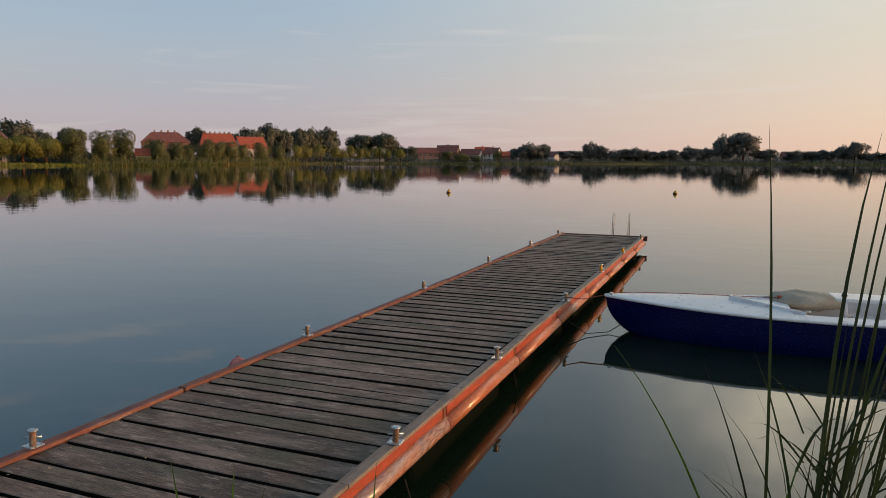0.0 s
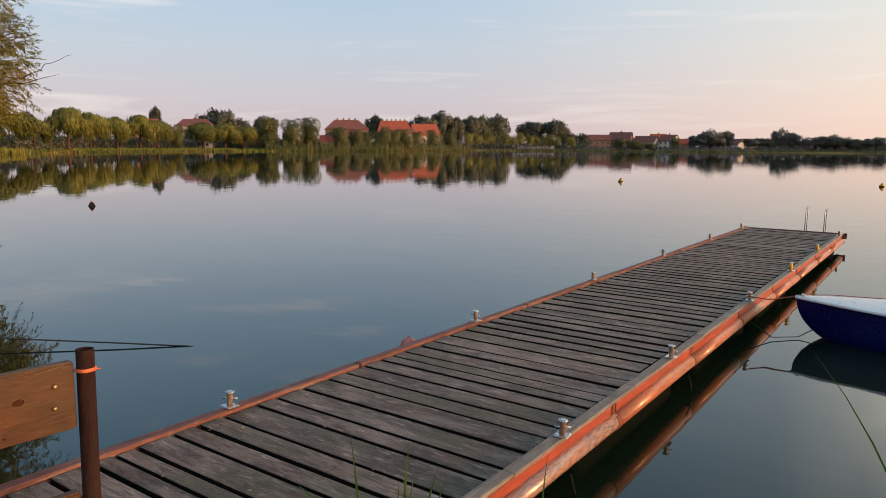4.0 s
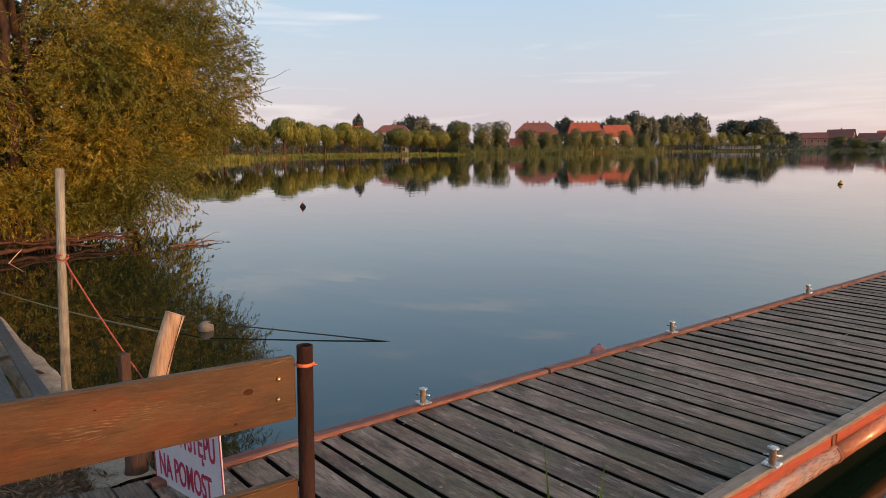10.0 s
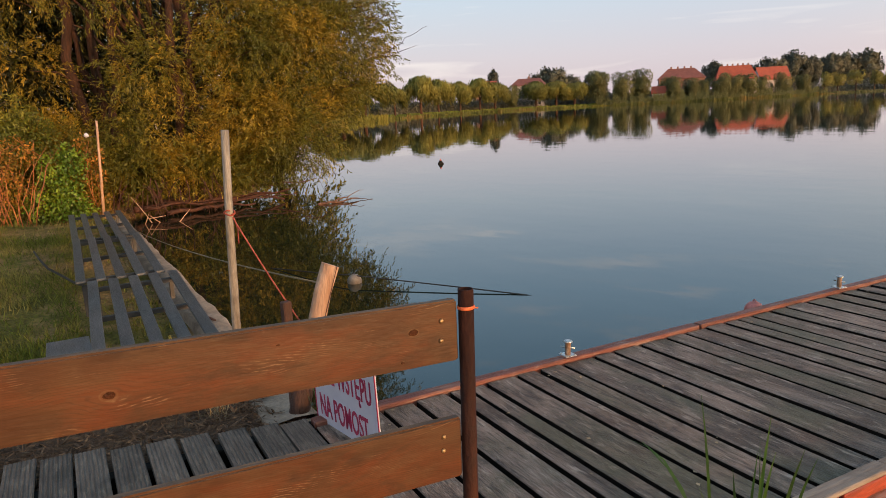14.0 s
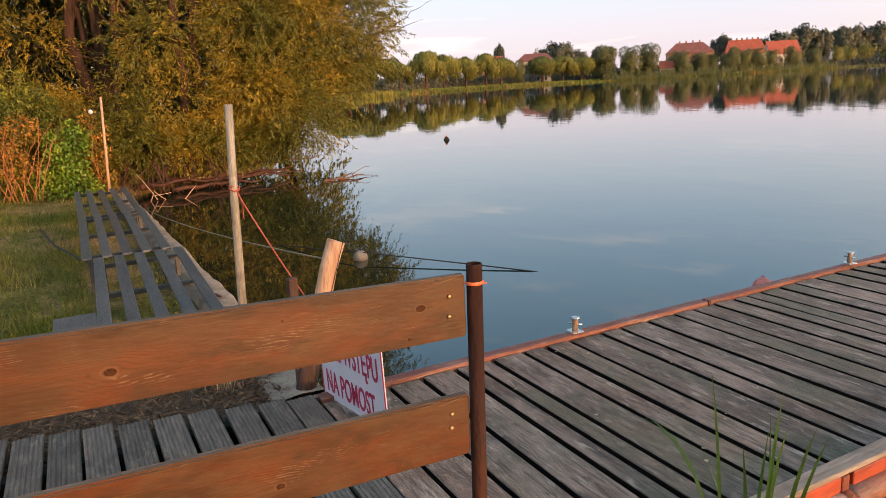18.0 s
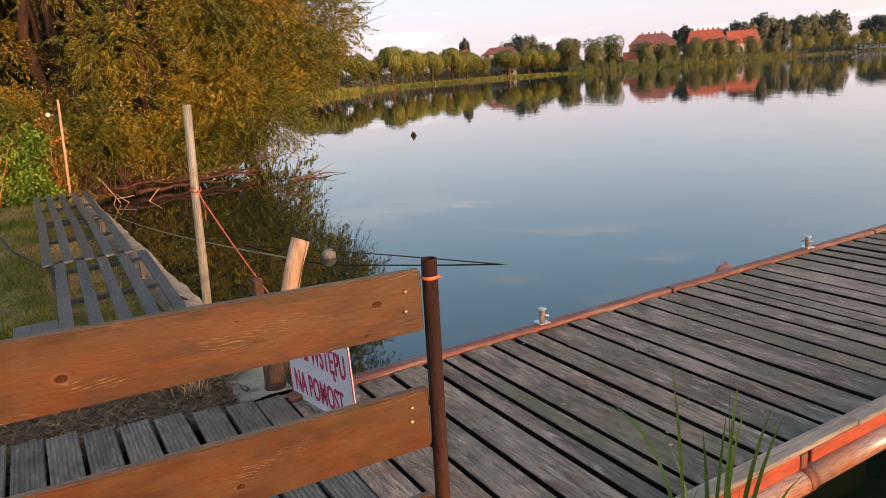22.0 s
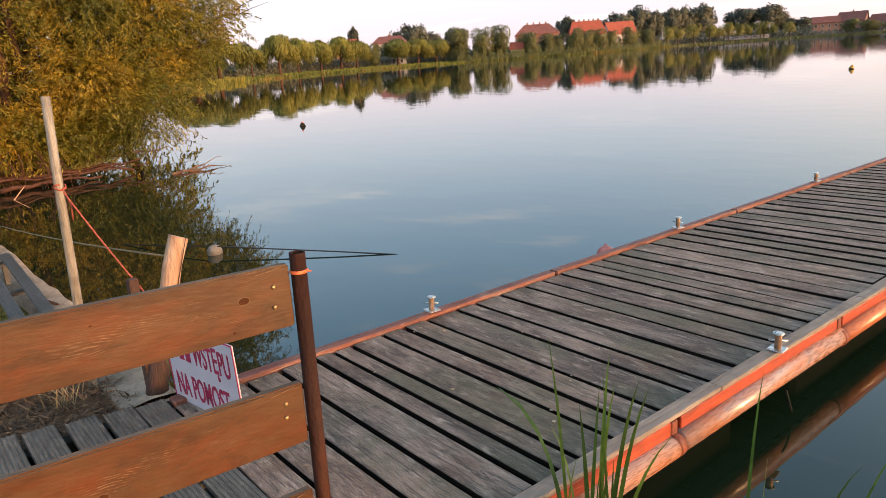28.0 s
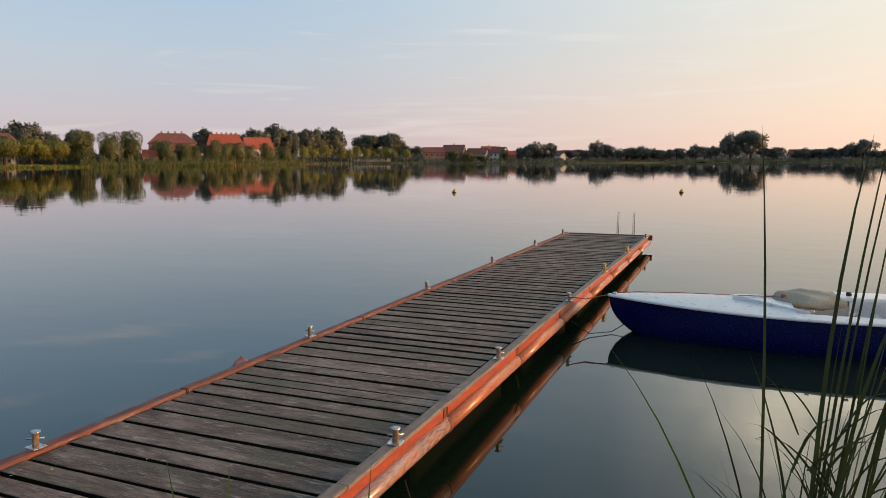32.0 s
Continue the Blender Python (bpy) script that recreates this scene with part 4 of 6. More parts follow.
dia = thing("dark_marker_float", "dark pyramid-shaped marker float on the water", "buoy", pose(-23.83, 13.61, 0, 0, 0, 30))
part("body", lathe([(.02, -.06), (.135, -.03), (.145, .02), (.03, .17)], 4), dark_float, dia)
part("topmark", lathe([(.035, .12), (.05, .15), (.02, .20)], 6), red_plastic, dia, "faded red top mark")

# dry leaves and straw scattered on the planks
lr = random.Random(21)
lv, lf = [], []
for q in range(90):
    lx, ly = lr.uniform(-1.98, -.05) if q % 3 else lr.uniform(-1.99, -1.8), 1.2 + 16 * lr.random() ** 1.6
    lz, a, ln = .405 - .00506 * (ly - 2) + .006, lr.uniform(0, 6.28), lr.uniform(.012, .04)
    d_, n_ = (math.cos(a) * ln, math.sin(a) * ln), (-math.sin(a) * ln * .3, math.cos(a) * ln * .3)
    o = len(lv)
    lv += [(lx, ly, lz), (lx + .5 * d_[0] + n_[0], ly + .5 * d_[1] + n_[1], lz + .004), (lx + d_[0], ly + d_[1], lz + lr.uniform(0, .008)), (lx + .5 * d_[0] - n_[0], ly + .5 * d_[1] - n_[1], lz + .002)]
    lf.append((o, o + 1, o + 2, o + 3))
tagged(raw("dry_leaves", lv, lf, surf("dry_leaf_litter", [(.3, (.20, .11, .05)), (.7, (.42, .32, .2))], (1, 1, 1), 9, 4, (.7, .9), 0, 40, vary=.4, island=True)), "small dry leaves and straw scattered on the pier planks", "leaf litter", kind="stuff")

# ---- sailing dinghy moored beside the pier ----
hull_blue = surf("navy_blue_gelcoat", [(.3, (.0015, .0032, .046)), (.7, (.0022, .005, .062))], (1, 1, 1), 2.5, 5, (.18, .32), .02, 60, spec=.22)
deck_white = surf("white_gelcoat", [(.3, (.68, .69, .72)), (.7, (.80, .80, .82))], (1, 1, 1), 2.5, 6, (.25, .4), 0, 12, fine_mix=.04)
tarp_beige = surf("beige_canvas", [(.3, (.30, .255, .19)), (.7, (.44, .38, .30))], (1, 1, 1), 4, 6, (.7, .9), .4, 60)
boat = thing("dinghy", "navy blue sailing dinghy with a white deck, moored by the bow", "boat", pose(.525, 9.39, 0, 0, 0, 5.0))
LB = 5.1


def beam(u):
    return .70 * (1 - (1 - min(u / .52, 1)) ** 2.1) * (1 - .16 * max(0, u - .6) / .4) + .012


def sheer(u):
    return .485 - .16 * u + .13 * u * u


def keel(u):
    return .46 - .56 * math.sqrt(max(0.0, 1 - (1 - min(u / .15, 1)) ** 2)) - .03 * min(1, max(0, u - .15) / .3)


US = [0, .002, .004, .008, .013, .02, .035, .055, .08, .11, .15, .2, .27, .35, .43, .5, .6, .7, .8, .9, 1.0]
bm = bmesh.new()
rows = []
for u in US:
    hb, zs, zk = beam(u), sheer(u) - .028, keel(u)
    row = []
    for q in range(15):
        s = -1 + 2 * q / 14
        k = abs(s)
        yy = math.copysign(hb * (1 - (1 - k) ** 2.4 * 1.0) if k < 1 else hb, s) if k > 0 else 0
        zz = zk + (zs - zk) * (k ** 2.6 * .55 + k ** 6 * .45)
        row.append(bm.verts.new((u * LB, yy, zz)))
    rows.append(row)
for a, c in zip(rows, rows[1:]):
    for q in range(14):
        bm.faces.new((a[q], a[q + 1], c[q + 1], c[q]))
bm.faces.new(rows[-1])
bmesh.ops.recalc_face_normals(bm, faces=bm.faces[:])
part("hull", bm, hull_blue, boat, "glossy navy blue hull", True)
bm = bmesh.new()
for side in (-1, 1):
    tube([(u * LB - .012, side * (beam(u) + .004), sheer(u) - .012) for u in US], .019, 8, bm)
part("rub_rail", bm, deck_white, boat, "white rub rail along the gunwale", True)
bm = bmesh.new()
rows = []
for u in US[:15]:
    hb = beam(u)
    rows.append([bm.verts.new((u * LB, hb * s, sheer(u) + .075 * (1 - abs(s) ** 1.6) * hb / .7)) for s in np.linspace(-1, 1, 13)])
for a, c in zip(rows, rows[1:]):
    for q in range(12):
        bm.faces.new((a[q], a[q + 1], c[q + 1], c[q]))
part("foredeck", bm, deck_white, boat, "white crowned foredeck", True)
bm = bmesh.new()
for side in (-1, 1):
    prev = None
    for u in US[13:]:
        hb = beam(u)
        cur = [bm.verts.new((u * LB, side * hb, sheer(u))), bm.verts.new((u * LB, side * (hb - .17), sheer(u) + .03)), bm.verts.new((u * LB, side * (hb - .19), sheer(u) - .06)), bm.verts.new((u * LB, side * (hb - .20), -.05))]
        if prev:
            for q in range(3):
                bm.faces.new((prev[q], prev[q + 1], cur[q + 1], cur[q]))
        prev = cur
bmesh.ops.recalc_face_normals(bm, faces=bm.faces[:])
part("side_deck", bm, deck_white, boat)
part("cockpit_floor", box(2.9, 1.0, .02, (3.6, 0, .02), .004), deck_white, boat)
bm = bmesh.new()
for side in (-1, 1):
    box(.95, .022, .085, (1.93, side * .27, .49), .006, (0, 4, side * 33), bm)
part("splash_board", bm, deck_white, boat, "white raised splash board")
part("thwart", box(.26, 1.05, .03, (3.15, 0, .30), .008), deck_white, boat)
part("helm_bench", box(1.3, .42, .05, (3.38, .16, .575), .012), deck_white, boat, "white raised bench across the cockpit")
for xx in (2.86, 3.3, 3.9):
    part("bench_post", box(.035, .035, .32, (xx, -.02, .40), .006), deck_white, boat)
part("bench_knob", lathe([(.0, .05), (.026, .045), (.034, .02), (.03, 0)], 12, (2.86, .1, .60)), cable_black, boat, "dark knob on the bench")
part("stern_seat", box(.7, 1.05, .03, (4.6, 0, .42), .008), deck_white, boat)
part("transom", box(.03, 1.1, .45, (5.08, 0, .2), .006), deck_white, boat)
part("centre_case", box(1.1, .06, .26, (2.9, 0, .16), .01), deck_white, boat)
bm = bmesh.new()
bmesh.ops.create_uvsphere(bm, u_segments=20, v_segments=12, radius=1)
for v in bm.verts:
    v.co = (v.co.x * .44, v.co.y * .38, math.copysign(abs(v.co.z) ** .7, v.co.z) * .095 + .012 * math.sin(7 * v.co.x + 5 * v.co.y) + .006 * math.sin(13 * v.co.x - 4 * v.co.y))
    v.co += Vector((2.46, .17, .52))
part("tarp", bm, tarp_beige, boat, "bundled beige canvas in the cockpit", True)
part("mooring_line", tube([(.06, .0, .50), (.35, .0, .535), (.9, .02, .548), (1.7, .03, .552), (2.15, .03, .555)], .0045, 6), cord_red, boat, "red line lying along the foredeck", True)
part("fairlead", box(.05, .06, .03, (.07, 0, .50), .008), galv, boat)
part("mast_step", lathe([(.028, 0), (.028, .05), (.02, .06)], 12, (2.12, .02, .53)), cord_red, boat)
for xx, yy in ((1.75, .18), (1.95, -.30), (2.35, -.52), (2.75, -.60)):
    part("deck_cleat", box(.05, .02, .025, (xx, yy, .505), .005), galv, boat)
line = part("bow_line", tube([(.04, 9.11, .46), (.25, 9.22, .43), (.58, 9.42, .49)], .007, 6), cord_red, smooth=True)
tagged(line, "red mooring line from the bollard to the dinghy", "rope")
line = part("slack_line", tube([(.10, 9.0, .17), (.35, 8.95, .03), (.6, 9.2, .02), (.75, 9.44, .10)], .006, 6), cable_black, smooth=True)
tagged(line, "slack dark line drooping to the water at the bow", "rope")


# ---- reeds and grass at the water's edge ----
def blade_strip(base, az, height, lean, width, droop, twist, segs=9):
    """One long leaf: a bent, tapering strip."""
    vs = []
    d = np.array([math.cos(az), math.sin(az), 0.0])
    side = np.array([-math.sin(az + twist), math.cos(az + twist), 0.0])
    p = np.array(base, float)
    up = math.radians(90 - lean)
    for q in range(segs + 1):
        t = q / segs
        w = width * (0.75 + .5 * t if t < .4 else .95 * (1 - ((t - .4) / .6) ** 2.6)) + .0008
        vs += [p - side * w / 2, p + side * w / 2]
        a = up - math.radians(droop) * t ** 3
        p = p + (d * math.cos(a) + np.array([0, 0, 1.0]) * math.sin(a)) * height / segs
    return vs


def clump(name, entries, material, label, category):
    vs, fs = [], []
    for e in entries:
        o = len(vs)
        vs += blade_strip(*e)
        n_ = (len(vs) - o) // 2 - 1
        fs += [(o + 2 * q, o + 2 * q + 1, o + 2 * q + 3, o + 2 * q + 2) for q in range(n_)]
    return tagged(raw(name, vs, fs, material), label, category, kind="stuff")


R = random.Random(11)
ent = []
for q in range(13):                                  # tall leaves that lean away over the water
    ent.append(((R.uniform(2.27, 2.42), R.uniform(2.8, 3.0), 0), R.uniform(-.3, .3), R.uniform(1.5, 2.75), R.uniform(1.0, 10.5), R.uniform(.009, .017), R.choice((R.uniform(2, 12), R.uniform(12, 38))), R.uniform(.5, 1.6)))
for q in range(30):                                  # leaves of the clump
    hgt = R.choice((R.uniform(.95, 1.3), R.uniform(1.2, 1.6)))
    ent.append(((R.gauss(2.35, .06), R.gauss(2.9, .07), 0), R.choice((0, 3.14)) + R.gauss(0, .5), hgt, R.uniform(1, 11), R.uniform(.008, .014), R.choice((R.uniform(0, 15), R.uniform(10, 40), R.uniform(40, 85))), R.uniform(.5, 1.5)))
for q in range(16):                                  # leaves broken over, crossing the stems
    ent.append(((R.gauss(2.37, .06), R.gauss(2.9, .06), R.uniform(.8, 1.25)), R.choice((0, 3.14)) + R.gauss(0, .3), R.uniform(.25, .5), R.uniform(18, 40), R.uniform(.008, .014), R.uniform(60, 125), R.uniform(.8, 1.5)))
for zz, ln_, ln2, dr in ((.62, .42, 7, 95), (.70, .34, 14, 130)):   # two leaves of the edge that hang over
    ent.append(((2.15, 2.9, zz - .1), 3.14, ln_, ln2, .013, dr, 1.3))
# the one very tall stem that stands apart
ent.append(((2.19, 2.9, 0), 3.14, 2.40, 1.0, .012, 5, 1.3))
for q in range(22):
    bx, by = R.gauss(2.60, .06), R.gauss(2.9, .10)
    ent.append(((bx, by, .0), R.uniform(-3.14, 3.14), R.uniform(.9, 1.4), R.uniform(2, 11), R.uniform(.011, .017), R.uniform(5, 40), R.uniform(.4, 1.4)))
clump("reed_bed", ent, reed_mat, "tall green reeds at the water's edge, coloured dark for backlight", "reeds")
ent = []
for bx, by, hgt, az, lean, drp, wd in ((2.26, 2.91, 1.66, 3.14, 20, 26, .014), (2.16, 2.88, 1.22, .3, 4, 20, .013), (.755, 2.21, 1.13, .5, .8, 6, .013), (1.0, 2.35, .9, .7, 7, 25, .013), (.86, 2.1, .82, 1.9, 5, 40, .012), (1.08, 2.5, .85, .9, 10, 35, .012), (.84, 2.55, .7, .4, 8, 30, .012)):
    ent.append(((bx, by, 0), az, hgt, lean, wd * .9, drp, 1.25))
clump("single_reeds", ent, blade_mat, "a few single green reed blades in the shallow water", "reeds")
ent = []
for q in range(9):
    ent.append(((R.uniform(.17, .36), R.gauss(1.95, .05), .0), R.choice((0, 0, 3.14)) + R.gauss(0, .5), R.uniform(.62, 1.05), R.uniform(1, 7), R.uniform(.012, .019), R.choice((R.uniform(0, 20), R.uniform(15, 60))), -.86 + R.uniform(-.7, .7)))
for bx, az, hgt, lean, drp, wd in ((.17, 3.14, 1.15, 5, 8, .013), (.16, 3.14, 1.12, 9, 150, .014), (.19, 3.2, 1.08, 12, 120, .013), (.30, 0, 1.17, 3, 6, .017), (.29, .1, 1.05, 4, 12, .019), (.32, 0, 1.12, 9, 14, .019), (.33, -.1, 1.13, 12, 16, .017), (.34, .2, .95, 15, 30, .017), (.27, 2.9, .9, 3, 10, .02)):
    ent.append(((bx, 1.93, 0), az, hgt, lean * .7, wd, drp, -.86))
clump("grass_tuft", ent, blade_mat, "tuft of fresh green sedge beside the pier edge", "grass tuft")
ent = []
for q in range(9):
    ent.append(((-2.36 + R.gauss(0, .04), 1.20 + R.gauss(0, .03), .0), R.uniform(-3.14, 3.14), R.uniform(.45, .75), R.uniform(1, 9), .013, R.uniform(10, 50), 0))
clump("iris_tuft", ent, blade_mat, "small green tuft between quay and pier", "grass tuft")
# dry tuft and lawn
ent = []
for q in range(46):
    ent.append(((-2.78 + R.gauss(0, .05), .62 + R.gauss(0, .05), .30), R.uniform(-3.14, 3.14), R.uniform(.10, .28), R.uniform(20, 60), .004, R.uniform(20, 80), 0))
clump("dry_tuft", ent, surf("straw", [(.3, (.14, .10, .05)), (.7, (.27, .20, .11))], (1, 1, 1), 5, 4, (.7, .9), 0, 30, vary=.3, island=True), "straw-coloured dry grass tuft on the bank", "grass tuft")

N = 90000
gx_ = -3.0 - 15.5 * rng.random(N) ** 1.25
gy_ = .85 - (rng.random(N) ** 1.1) * (1.2 + .32 * (-gx_))
keep_ = (rng.random(N) < .55 + .45 * np.sin(1.7 * gx_) * np.sin(2.1 * gy_)) & (shore_distance(gx_, gy_) > .32) & ~((gx_ > -3.9) & (gy_ > -.9)) & ~((gx_ > -13.7) & (gy_ > -.12) & (rng.random(len(gx_)) < .88))
gx_, gy_ = gx_[keep_], gy_[keep_]
N = len(gx_)
d_ = unit(np.stack([rng.normal(size=N) * .55, rng.normal(size=N) * .55, np.ones(N)], -1))
a_ = unit(np.cross(d_, rng.normal(size=(N, 3))))
v, f = blades(np.stack([gx_, gy_, ground_height(gx_, gy_) - .02], -1), d_, a_, rng.uniform(.05, .17, N), rng.uniform(.006, .014, N))
tagged(raw("lawn_grass", v, f, grass_mat), "worn lawn of short dry green grass on the bank", "grass", kind="stuff")

# ---- trees ----
def twig_leaves(starts, out, twig_len, leaves, leaf_len, leaf_wid, droop):
    """Leaves in two ranks along drooping twigs; starts and outward directions are arrays."""
    m_ = len(starts)
    t = (np.linspace(.02, 1, leaves) ** .6)[None, :, None]
    ln = rng.uniform(.6, 1.3, (m_, 1, 1)) * twig_len
    down = np.array([0, 0, -1.0])
    p = starts[:, None] + out[:, None] * ln * t + down * droop * ln * t ** 2
    tang = unit(out[:, None] + down * 2 * droop * t)
    sidev = unit(np.cross(tang, rng.normal(size=(m_, leaves, 3))))
    d = unit(tang * .75 + sidev * .7 + down * .25)
    ac = unit(np.cross(d, rng.normal(size=(m_, leaves, 3))))
    return blades(p.reshape(-1, 3), d.reshape(-1, 3), ac.reshape(-1, 3), rng.uniform(.7, 1.25, m_ * leaves) * leaf_len, rng.uniform(.7, 1.2, m_ * leaves) * leaf_wid)


def limb(p0, p1, r0, r1, bend=.25, segs=7, sides=8, bm=None, seed=0):
    q = random.Random(seed)
    p0, p1 = Vector(p0), Vector(p1)
    off = Vector((q.uniform(-1, 1), q.uniform(-1, 1), q.uniform(-.3, .6))) * bend * (p1 - p0).length * .5
    pts = []
    for k_ in range(segs + 1):
        t = k_ / segs
        w = Vector((q.uniform(-1, 1), q.uniform(-1, 1), q.uniform(-1, 1))) * min(.03, .12 * bend) * (p1 - p0).length * (t > 0)
        pts.append(p0.lerp(p1, t) + off * 4 * t * (1 - t) + w)
    return tube(pts, [r0 + (r1 - r0) * k_ / segs for k_ in range(segs + 1)], sides, bm)


def leafy_tree(name, label, lobes, twigs_per, trunks, leaf_mat, leaf=(.115, .026), twig=1.0, leaves=15, droop=.45, category="tree", limbs=(), gaps=(), floor=.12):
    ob = thing(name, label, category)
    for i_, (a, b_, r0, r1) in enumerate(trunks):
        part("trunk", limb(a, b_, r0, r1, .16, 9, 10, seed=i_ + 5), bark, ob, smooth=True)
    for i_, (a, b_, r0, r1) in enumerate(limbs):
        part("limb", limb(a, b_, r0, r1, .3, 7, 6, seed=i_ + 31), bark, ob, smooth=True)
    starts, outs = [], []
    for c, r in lobes:
        n_ = int(twigs_per * r * r)
        d = unit(rng.normal(size=(n_, 3)) + np.array([0, 0, .25]))
        rr = .5 + .5 * rng.random((n_, 1)) ** .7
        starts.append(np.array(c) + d * rr * r * np.array([1, 1, .85]))
        outs.append(unit(d + rng.normal(size=(n_, 3)) * .45))
    v, f = twig_leaves(np.vstack(starts), np.vstack(outs), twig, leaves, leaf[0], leaf[1], droop)
    ok = v.reshape(-1, 4, 3)[:, :, 2].min(1) > floor
    for (y0, y1, z0, z1), share in gaps:
        m4 = v.reshape(-1, 4, 3).mean(1)
        ok &= ~((m4[:, 1] > y0) & (m4[:, 1] < y1) & (m4[:, 2] > z0) & (m4[:, 2] < z1) & (rng.random(len(m4)) < share))
    raw("crown", v, f[ok], leaf_mat, ob)
    return ob


# the big willow at the bank: clumps of leafy sprays fill an outline that leans out over the water
Rw = random.Random(3)


def willow_edge(z):
    """How far the crown reaches over the water at a height."""
    return float(np.interp(z, (.3, 1.0, 2.2, 3.3, 4.2, 5.5, 7.5, 9.0, 10.3), (4.4, 5.2, 6.9, 8.1, 8.5, 8.5, 7.9, 6.4, 3.4)))


lobes = []
while len(lobes) < 172:
    z = .55 + 9.4 * Rw.random() ** 1.25
    y = Rw.uniform(-1.2, willow_edge(z) - .35)
    r = Rw.uniform(.45, .95) if Rw.random() < .75 else Rw.uniform(.9, 1.15)
    mid = (y - 3.6) / 5.2
    front = -16.2 - 1.5 * mid * mid - .16 * max(0, z - 4) - .5 * max(0, 1.2 - z)
    x = front - 3.4 * Rw.random() ** 1.8
    if abs(y - 2.85 - .05 * (z - 3)) < 1.0 and 1.0 < z < 7.5 and Rw.random() < .90:
        continue
    if (y < 1.55 and 1.9 < z < 6.5 and Rw.random() < .8) or (y < .9 and z < 1.9 and x > -17) or z - .75 * r < .22:
        continue
    if .3 < y < 1.0 and z > 1.0 and Rw.random() < .8:
        continue
    lobes.append(((x, y, z), r * (.7 if .3 < y < 3.9 and z > 1.0 else 1)))
for q in range(26):                                  # low sprays that hang to the roots at the waterline
    y = 1.2 + 3.5 * q / 25
    if 2.0 < y < 3.6 and q % 3 < 2:
        continue
    lobes.append(((-16.5 - .9 * abs(y - 3) / 3 - Rw.uniform(0, .7), y, Rw.uniform(.72, 1.25)), Rw.uniform(.42, .62)))
for q in range(22):                                  # thin outer sprays against the sky
    z = Rw.uniform(1.4, 8)
    lobes.append(((-17.6 - Rw.uniform(-.6, 1.2), willow_edge(z) - Rw.uniform(-.15, .35), z), Rw.uniform(.25, .42)))
limbs_ = [((-18.9, 2.8 + .25 * (c[1] - 2.8), min(1.2 + .4 * c[2], c[2])), c, .045, .010) for c, r in lobes[::3]] + [((-17.6, 6.6, 3.4), (-16.6, 9.2, 4.0), .03, .004), ((-16.9, 8.4, 3.85), (-16.4, 9.4, 4.5), .012, .003), ((-18, 6, 4.5), (-17.0, 8.5, 5.3), .025, .004)]
for q in range(14):
    z = Rw.uniform(2.2, 7)
    limbs_.append(((-17.8, willow_edge(z) - 1.2, z - .3), (-17.2 + Rw.uniform(-.5, .5), willow_edge(z) + Rw.uniform(.2, .75), z + Rw.uniform(-.1, .5)), .012, .003))
willow = leafy_tree("willow_tree", "large willow with olive and yellowing leaves overhanging the water", lobes, 245,
    [((-18.6, 3.1, .1), (-18.2, 3.0, 6.5), .15, .08), ((-18.0, 2.6, .1), (-17.7, 2.25, 7.5), .13, .08), ((-17.6, 3.5, .1), (-17.2, 3.45, 6.5), .10, .06), ((-19.9, 3.6, .1), (-19.5, 5.5, 6.8), .2, .07), ((-18.4, 1.2, .1), (-18.0, 1.7, 6.0), .14, .06), ((-18.6, 3.9, .2), (-17.7, 6.6, 3.6), .12, .05)],
    willow_leaf, (.115, .026), .58, 17, .22, limbs=limbs_, gaps=(((.35, 1.15, 2.0, 3.4), .55),), floor=.30)

lobes = []
C = np.array([-20.6, -4.4, 5.4])
while len(lobes) < 40:
    d = np.array([Rw.gauss(0, 1), Rw.gauss(0, 1), Rw.gauss(0, 1)])
    d /= np.linalg.norm(d)
    p = C + d * np.array([3.4, 4.2, 5.0]) * Rw.uniform(.5, 1.0)
    if p[2] < 2.4 or (p[1] > -2.6 and (p[2] < 4.6 or Rw.random() < .5)):
        continue
    lobes.append((tuple(p), Rw.uniform(.9, 1.4)))
leafy_tree("leaning_willow", "second willow with leaning red-brown trunks behind the benches", lobes, 135,
    [((-19.2, .62, .2), (-19.2, -.25, 8.2), .15, .10), ((-19.8, .86, .2), (-19.8, .60, 8.0), .14, .09), ((-19.9, 1.25, 2.6), (-19.8, .35, 8.0), .10, .07), ((-20.6, -3.4, .2), (-20.6, -4.6, 8), .2, .1)],
    willow_leaf, (.115, .028), .68, 16, .26, gaps=(((-.7, 1.3, 1.9, 4.2), .95), ((-1.2, 1.4, 4.2, 7.5), .6)), limbs=[((-20.3, -2.4, 4.0), c, .06, .012) for c, r in lobes[::3]])

# added trees, hidden by the willow, that keep bright sky out of its reflection
for cx_, cy_, h_ in ((-26.5, 3.5, 9.5), (-27.0, -2.5, 10.0), (-30, 8.5, 8.0)):
    lobes = []
    while len(lobes) < 26:
        d = np.array([Rw.gauss(0, 1), Rw.gauss(0, 1), Rw.gauss(0, 1)])
        d /= np.linalg.norm(d)
        p = np.array([cx_, cy_, h_ * .52]) + d * np.array([3.0, 3.6, h_ * .45]) * Rw.uniform(.4, 1.0)
        if p[2] > .8:
            lobes.append((tuple(p), Rw.uniform(1.1, 1.6)))
    leafy_tree("bank_tree", "added olive tree hidden behind the willow, backing its reflection", lobes, 27, [((cx_, cy_, .2), (cx_, cy_ + .4, h_ * .7), .2, .07)], willow_leaf, (.22, .075), .8, 11, .4, limbs=[((cx_, cy_, 2.5), c, .06, .012) for c, r in lobes[::5]])

